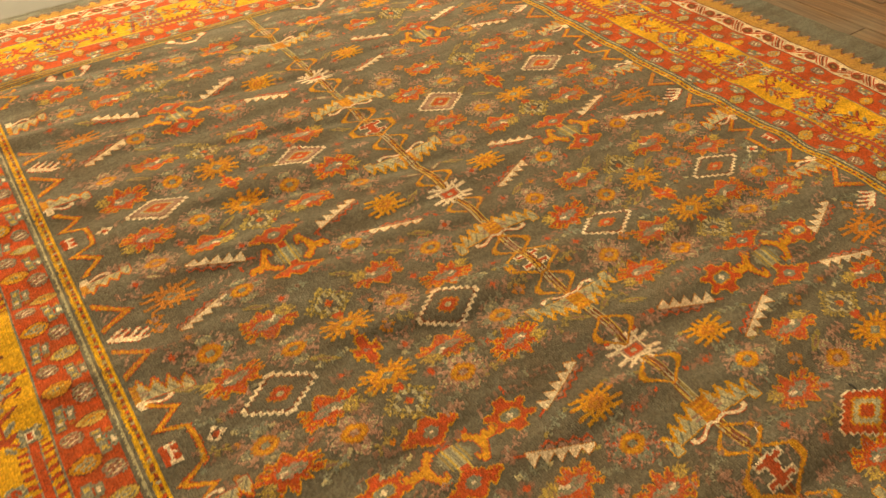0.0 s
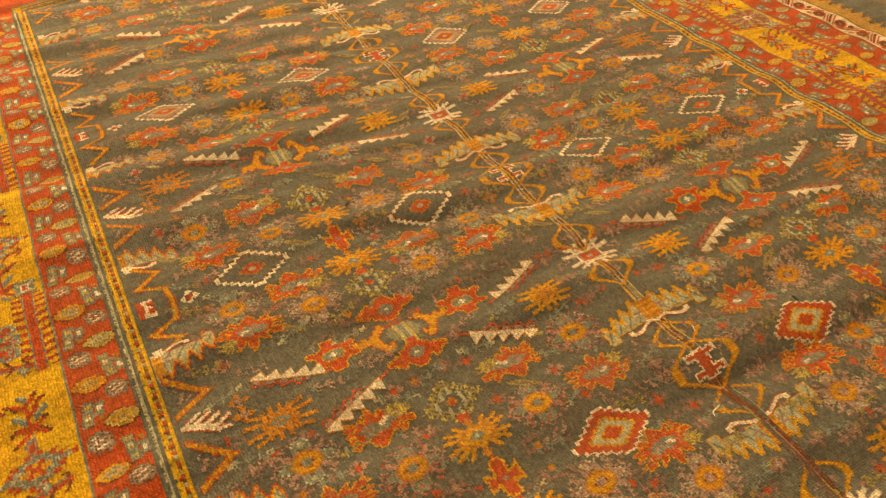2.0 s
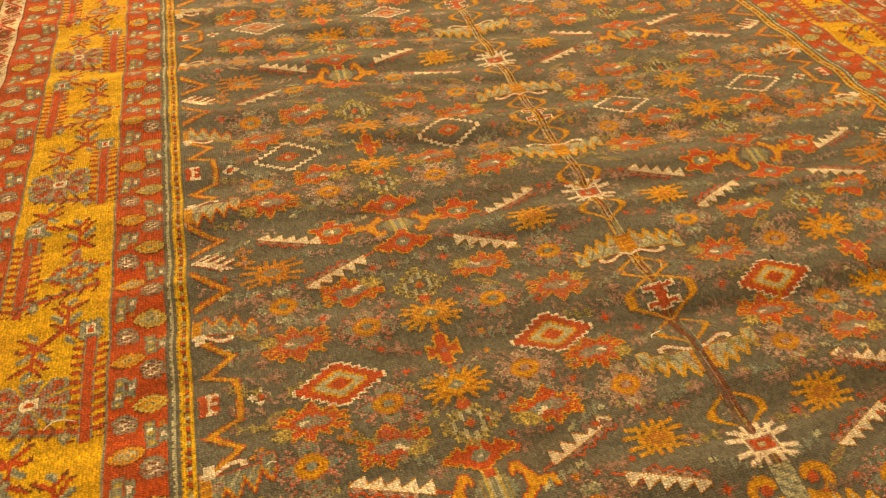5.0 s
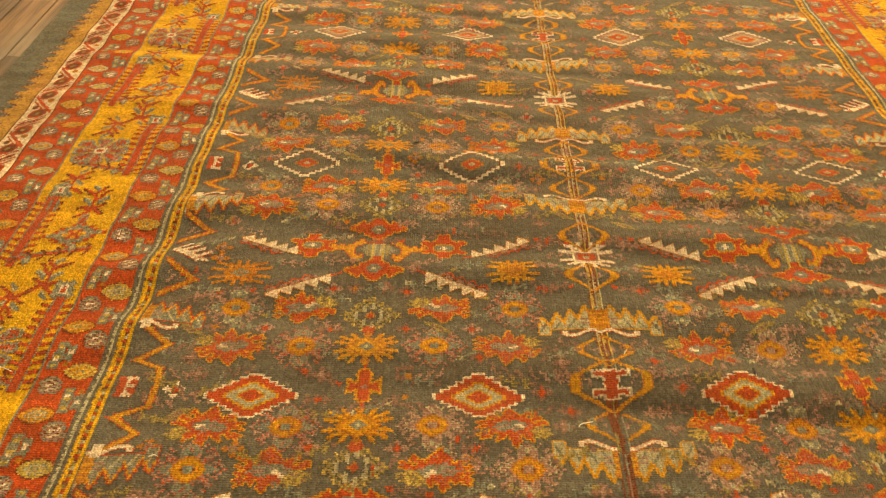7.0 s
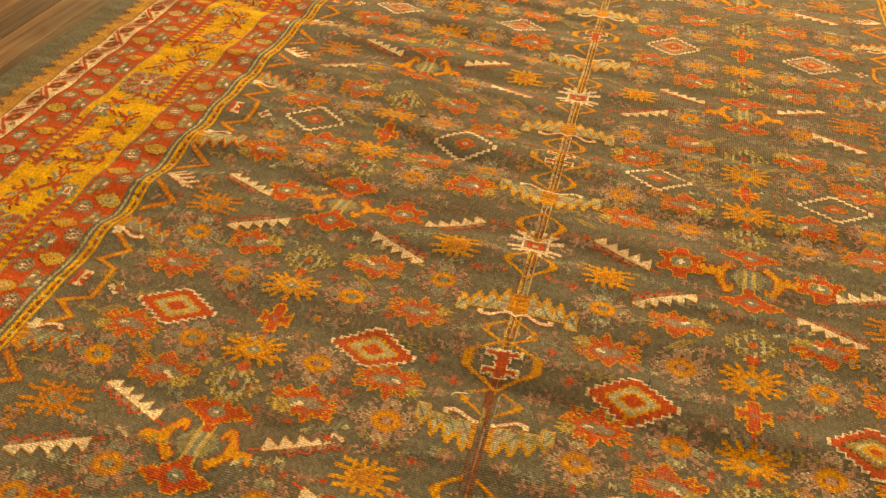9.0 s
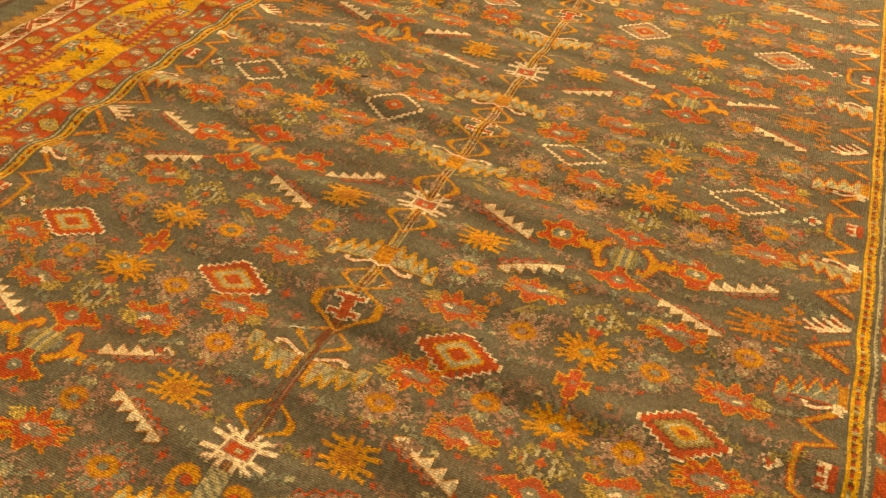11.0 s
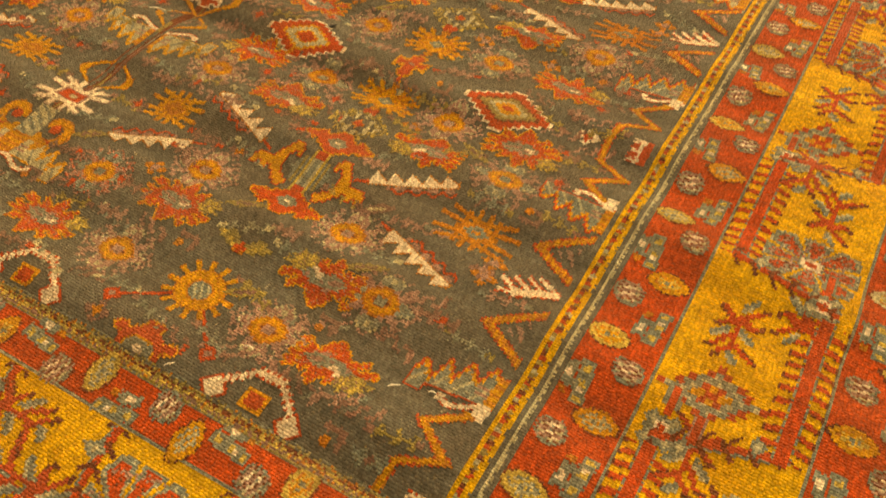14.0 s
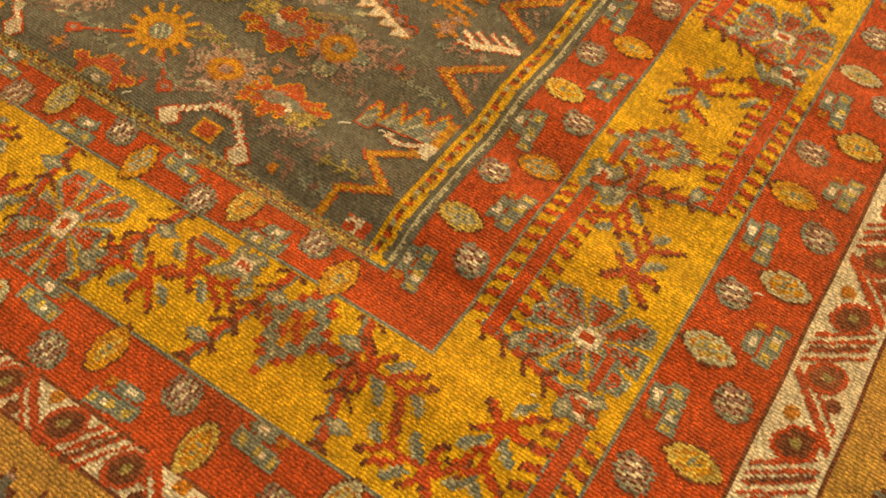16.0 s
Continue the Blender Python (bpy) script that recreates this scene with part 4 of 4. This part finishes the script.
# saws of the zones between the rows: distance from the spine, distance from the zone's middle, slope
SAWS = ((0.345, 0.105, -1), (0.735, 0.112, 1), (0.226, -0.030, 1), (0.832, -0.034, -1))
for zone, mid in enumerate((-0.415, 0.415, 1.245, 2.075)):
    way = -1 if zone == 1 else 1
    weave("white_star", white_star, 0, along(mid) + (-0.010 if zone == 0 else 0.003), 0.085, 0.065, knot=FINE, ragged=0.22)
    for side in (-1, 1):
        cy = along(mid) + (0.017 if zone == 1 else 0.046)
        weave("hooked_cross", carp_cross, side * 0.548, cy, 0.13, 0.058, up=way, knot=FINE, ragged=0.22)
        weave("bow_bloom", bow_bloom, side * 0.553, cy + 0.088, 0.09, 0.045, knot=FINE, ragged=0.22)
        weave("dart_bloom", dart_bloom, side * 0.553, cy - 0.080, 0.09, 0.045, knot=FINE, ragged=0.22)
        for u in (0.72, 0.376):
            if zone == 1:
                weave("red_bloom", bloom, side * u, cy + 0.018, 0.075, 0.06, knot=FINE, ragged=0.22)
            elif zone > 1:
                weave("ring_flower", ring_flower, side * u, cy - 0.068, 0.075, 0.06, knot=FINE, ragged=0.22)
        # four white saws point away from each hooked cross
        for u, o, slope in SAWS:
            tooth = way if o > 0 else -way
            weave("white_saw", comb, side * u, along(mid + way * o), 0.10, 0.07, slope * way * side * tooth, up=tooth, knot=FINE, ragged=0.22)
        weave("white_tree", tree, side * 1.035, along(mid) + 0.01, 0.07, 0.07, side)
        for o in (-0.092, 0.098):
            weave("edge_vine", vine_bend, side * 1.03, along(mid) + o, 0.06, 0.06, side)
            weave("rosette", speck(A, P, 0), side * 0.95, along(mid) + o * 0.2, 0.03, 0.03)

for k in range(12):
    a, b = -0.834 + k * 0.302, -0.834 + (k + 1) * 0.302
    if k == 0:
        continue  # the lines begin past the near spiral
    weave("spine_stripe", shaded_spine if k < 3 else spine, 0, (a + b) / 2, 0.0168, (b - a) / 2, ragged=0.2)

# muted fillers where the ground would stay bare, mirrored about the spine
count = 0
for gy in np.arange(-0.80, 2.74, 0.068):
    for gx in np.arange(0.055, 1.0, 0.066):
        px, py = gx + rnd.uniform(-0.014, 0.014), gy + rnd.uniform(-0.014, 0.014)
        if any(abs(px - a) < 0.82 * w + 0.016 and abs(py - b) < 0.80 * h + 0.013 for a, b, w, h in PLACED) or count > 280:
            continue
        k = rnd.randint(6)
        tones = ((F, R), (F, S), (O, F), (T, F), (F, P), (F, A))[k]
        for side in (-1, 1):
            weave("filling_leaf", speck(*tones, (2, 3, 3, 2, 0, 0)[k]), side * px, py, 0.036, 0.032, side)
        count += 2


def tendril(one, two):
    """Thin stepped line with a hook at one end."""
    def draw(p, q):
        c = blank(p)
        zig = 0.007 * np.sign(np.sin(p * 210)) + 0.25 * p
        put(c, (np.abs(q - zig) < 0.0033) & (np.abs(p) < 0.034), one), put(c, (np.abs(np.sin(p * 105)) < 0.34) & (np.abs(q - 0.25 * p) < 0.009) & (np.abs(p) < 0.032), one)
        put(c, (np.abs(p - 0.033) < 0.004) & (np.abs(q - 0.014) < 0.010), two)
        return c
    return draw


# thin faded tendrils between the motifs
count = 0
for gy in np.arange(-0.77, 2.72, 0.079):
    for gx in np.arange(0.07, 1.0, 0.083):
        px, py = gx + rnd.uniform(-0.018, 0.018), gy + rnd.uniform(-0.018, 0.018)
        if any(abs(px - a) < 0.62 * w + 0.014 and abs(py - b) < 0.66 * h + 0.008 for a, b, w, h in PLACED) or count > 290:
            continue
        tones, up = ((F, R), (F, T), (P, F), (F, P))[rnd.randint(4)], rnd.choice((-1, 1))
        for side in (-1, 1):
            weave("tendril", tendril(*tones), side * px, py, 0.038, 0.026, side, up=up)
        count += 2


def sprig(one, two, lean):
    """Faded fishbone: a leaning line with short barbs, worn through in places."""
    def draw(p, q):
        c, b = blank(p), q - lean * p
        worn = rnd.rand(*p.shape)
        put(c, (np.abs(b) < 0.0030) & (np.abs(p) < 0.046), one)
        put(c, (np.sin((p + 0.4 * np.abs(b)) * 230) > 0.35) & (np.abs(b) < 0.013) & (np.abs(p) < 0.042), one)
        put(c, (np.abs(np.abs(p) - 0.040) < 0.008) & (np.abs(b) < 0.006), two)
        put(c, worn < 0.14, 0)
        return c
    return draw


# pale sprigs between the rings and the leaves
count = 0
for gy in np.arange(-0.75, 2.70, 0.094):
    for gx in np.arange(0.09, 1.0, 0.112):
        px, py = gx + rnd.uniform(-0.02, 0.02), gy + rnd.uniform(-0.02, 0.02)
        if any(abs(px - a) < 0.42 * w + 0.020 and abs(py - b) < 0.44 * h + 0.012 for a, b, w, h in PLACED if w > 0.04) or count > 200:
            continue
        tones, lean = ((T, F), (F, R), (P, T), (T, S), (O, F), (T, O))[rnd.randint(6)], rnd.choice((-0.35, -0.1, 0.15, 0.4))
        for side in (-1, 1):
            weave("faded_sprig", sprig(*tones, lean), side * px, py, 0.048, 0.032, side, ragged=0.3)
        count += 2

# ---- the borders ----
# runs along each side: axis (0 right, 1 far, 2 left, 3 near), from, to, then pitch and start of the ovals and of the main blooms
# and how far before its bloom each slate flower stands
RUNS = ((0, -0.84, 2.80, 0.148, -0.882, 0.335, -0.80, 0.09), (2, -0.84, 2.80, 0.1225, -0.828, 0.385, -0.677, 0.20),
        (1, -1.10, 1.10, 0.17, -1.05, 0.36, -1.08, 0.12), (3, -1.10, 1.10, 0.187, -1.15, 0.375, -0.779, 0.12))


def border(name, draw, run, a, band_no, across, w, h, flip=1, up=1, **kw):
    """One motif on a border: a along the run, across from 0 (inner rim) to 1 (outer rim) of that band."""
    i, o = EDGE[band_no], EDGE[band_no + 1]
    kw.setdefault("ragged", 0.3)
    if run in (0, 2):
        x = (i[0] + (o[0] - i[0]) * across) * (1 if run == 0 else -1)
        weave(name, draw, x, a, w, h, flip, 3 if run == 0 else 1, up, **kw)
    else:
        k = 2 if run == 1 else 1
        weave(name, draw, a, i[k] + (o[k] - i[k]) * across, w, h * (1.0 if run == 1 else 0.85), flip, 0, up if run == 1 else -up, **kw)


for run, lo, hi, pitch, start, main_pitch, main_start, gap_ in RUNS:
    long = hi - lo
    for k in range(-2, int((hi - start) / pitch) + 3):
        a = start + k * pitch
        outer, mix = k % 2 == 0, ((Y, L), (L, S), (Y, S), (L, Y))[k % 4]
        # each side of a guard band repeats oval, spotted bar, bloom; the two sides are half a repeat apart
        third = pitch * 2 / 3
        for no, shift in ((1, 0.0), (3, 0.002)):
            b, tones = a + shift, mix if no == 1 else mix[::-1]
            wide_run = 0.02 if no == 1 else 0.30
            if lo - wide_run < b < hi + wide_run:
                border("oval", oval(*tones), run, b, no, 0.66 if outer else 0.31, 0.036, 0.05)
            if lo - wide_run + 0.02 < b - third < hi + wide_run - 0.02:
                border("guard_bar", guard_bar, run, b - third, no, 0.74 if outer else 0.25, 0.045, 0.045, -1 if outer else 1)
            if lo - wide_run + 0.02 < b + third < hi + wide_run - 0.02:
                border("guard_rosette", guard_bloom, run, b + third, no, 0.72 if outer else 0.27, 0.03, 0.03)
    for k in range(-1, int((hi - main_start) / main_pitch) + 2):
        a = main_start + k * main_pitch
        if a < lo - 0.12 or a > hi + 0.12:
            if run in (0, 2):
                border("twig", twigs, run, min(max(a, lo - 0.15), hi + 0.15), 2, 0.55, 0.09, 0.085, 1)
            continue
        odd = k % 2
        border("burst_flower" if odd == 0 else "grey_medallion", (end_burst if run == 3 else burst) if odd == 0 else medallion, run, a, 2, 0.62 if odd == 0 else 0.36, 0.09, 0.095, ragged=0.2)
        border("white_cross", white_cross, run, a - gap_, 2, 0.78 if odd == 0 else 0.17, 0.09, 0.05)
        for o, across, flip in ((0.135, 0.66 if odd == 0 else 0.36, 1), (0.225, 0.36 if odd == 0 else 0.68, -1)):
            border("twig", twigs, run, a + o, 2, across, 0.078, 0.045, flip if odd else -flip, up=flip, knot=FINE, ragged=0.25)
        if run != 3:
            border("feather_branch", branch, run, a - gap_ - 0.165, 2, 0.84 if odd == 0 else 0.16, 0.145, 0.038)
        else:
            border("cross_vine", cross_vine, run, a + 0.10, 2, 0.5, 0.05, 0.10, -1 if odd else 1)
        border("cross_vine", cross_vine, run, a - 0.075, 2, 0.5, 0.05, 0.10, 1 if odd else -1)
    c = round(long / 0.105)
    for k in range(-2, c + 2):
        a = lo + (k + 0.5) * long / c
        border("dark_oval", dark_oval, run, a, 4, 0.5, 0.034, 0.03)
        border("hatched_mark" if k % 2 else "red_swirl", strokes if k % 2 else swirl, run, a + 0.052, 4, 0.5, 0.044, 0.038)
    pieces = 8
    for k in range(-1, pieces + 1):
        a = lo + (k + 0.5) * long / pieces
        border("sawtooth", teeth, run, a, 5, 0.5, long / pieces / 2, 0.047, knot=0.0065, ragged=0.3)
        if 0 <= k < pieces and run in (0, 2):
            border("stripe_pattern", stripe_dots, run, a, 0, 0.5, long / pieces / 2, 0.029, ragged=0.2)
        elif 0 <= k < pieces:
            border("stripe_pattern", end_stripe, run, a, 0, 0.5, long / pieces / 2, 0.0125 if run == 3 else 0.02, ragged=0.3)

# ---- floor planks ----
wide = 0.145
x = X0
while x < X1 - 0.01:
    y = Y0 - random.uniform(0, 1.6)
    while y < 3.45:
        ln_ = random.uniform(1.6, 2.9)
        a, b = max(y, Y0), min(y + ln_, 3.45)
        if b - a > 0.05:
            box("plank", x + 0.003, a + 0.001, -0.050, min(x + wide, X1) - 0.003, b - 0.002, -0.034 + random.uniform(-0.0008, 0.0008), WOOD, floor, 0.0015)
        y += ln_
    x += wide


# ---- lint and dark specks lying on the rug ----
WHITE_FIBRE = plaster("white_fibre", (0.75, 0.68, 0.55))
BLACK_FIBRE = plaster("black_fibre", (0.02, 0.018, 0.015))


def thread(name, x, y, length, thick, turn, mat, label, category):
    """A bent bit of yarn on the pile."""
    cu = bpy.data.curves.new(name, "CURVE")
    cu.dimensions, cu.bevel_depth, cu.bevel_resolution = "3D", thick, 1
    sp = cu.splines.new("POLY")
    n = 7
    sp.points.add(n - 1)
    pts = []
    for k in range(n):
        a = (k / (n - 1) - 0.5) * length
        b = 0.25 * length * math.sin(3.2 * k / (n - 1) + turn)
        px, py = x + a * math.cos(turn) - b * math.sin(turn), y + a * math.sin(turn) + b * math.cos(turn)
        sp.points[k].co = (px, py, float(lay(px, py - 0.028 * px)[2]) + 0.0022 + thick, 1)
        sp.points[k].radius = 0.5 + 0.5 * math.sin(math.pi * (k + 0.5) / n)
    tmp = new(name, cu)
    me = bpy.data.meshes.new_from_object(tmp)
    bpy.data.objects.remove(tmp)
    me.materials.clear()
    me.materials.append(mat)
    return tagged(new(name, me), label, category, group="bits on the rug")


for x, y, length, turn in ((-0.07, -0.113, 0.035, 0.9), (0.045, 0.083, 0.018, 1.6), (0.70, -0.72, 0.016, 0.3), (0.93, -0.66, 0.018, 1.2), (0.985, -0.64, 0.012, 0.5), (-0.95, -0.22, 0.02, 0.2), (1.57, -0.573, 0.012, 0.8), (1.388, -0.872, 0.008, 0.4), (0.618, -0.806, 0.014, 1.3)):
    thread("lint_thread", x, y, length, 0.0013, turn, WHITE_FIBRE, "short pale thread lying on the wool rug", "lint")
thread("lint_thread", -1.35, -0.016, 0.060, 0.0011, 0.25, WHITE_FIBRE, "long pale curved hair lying on the saffron border", "lint")
for x, y, length, turn in ((-0.467, 0.917, 0.022, 1.2), (0.325, 0.03, 0.020, 1.9), (0.57, 1.46, 0.016, 0.8)):
    thread("dark_fleck", x, y, length, 0.0026, turn, BLACK_FIBRE, "small black wool fleck lying on the rug", "fleck")
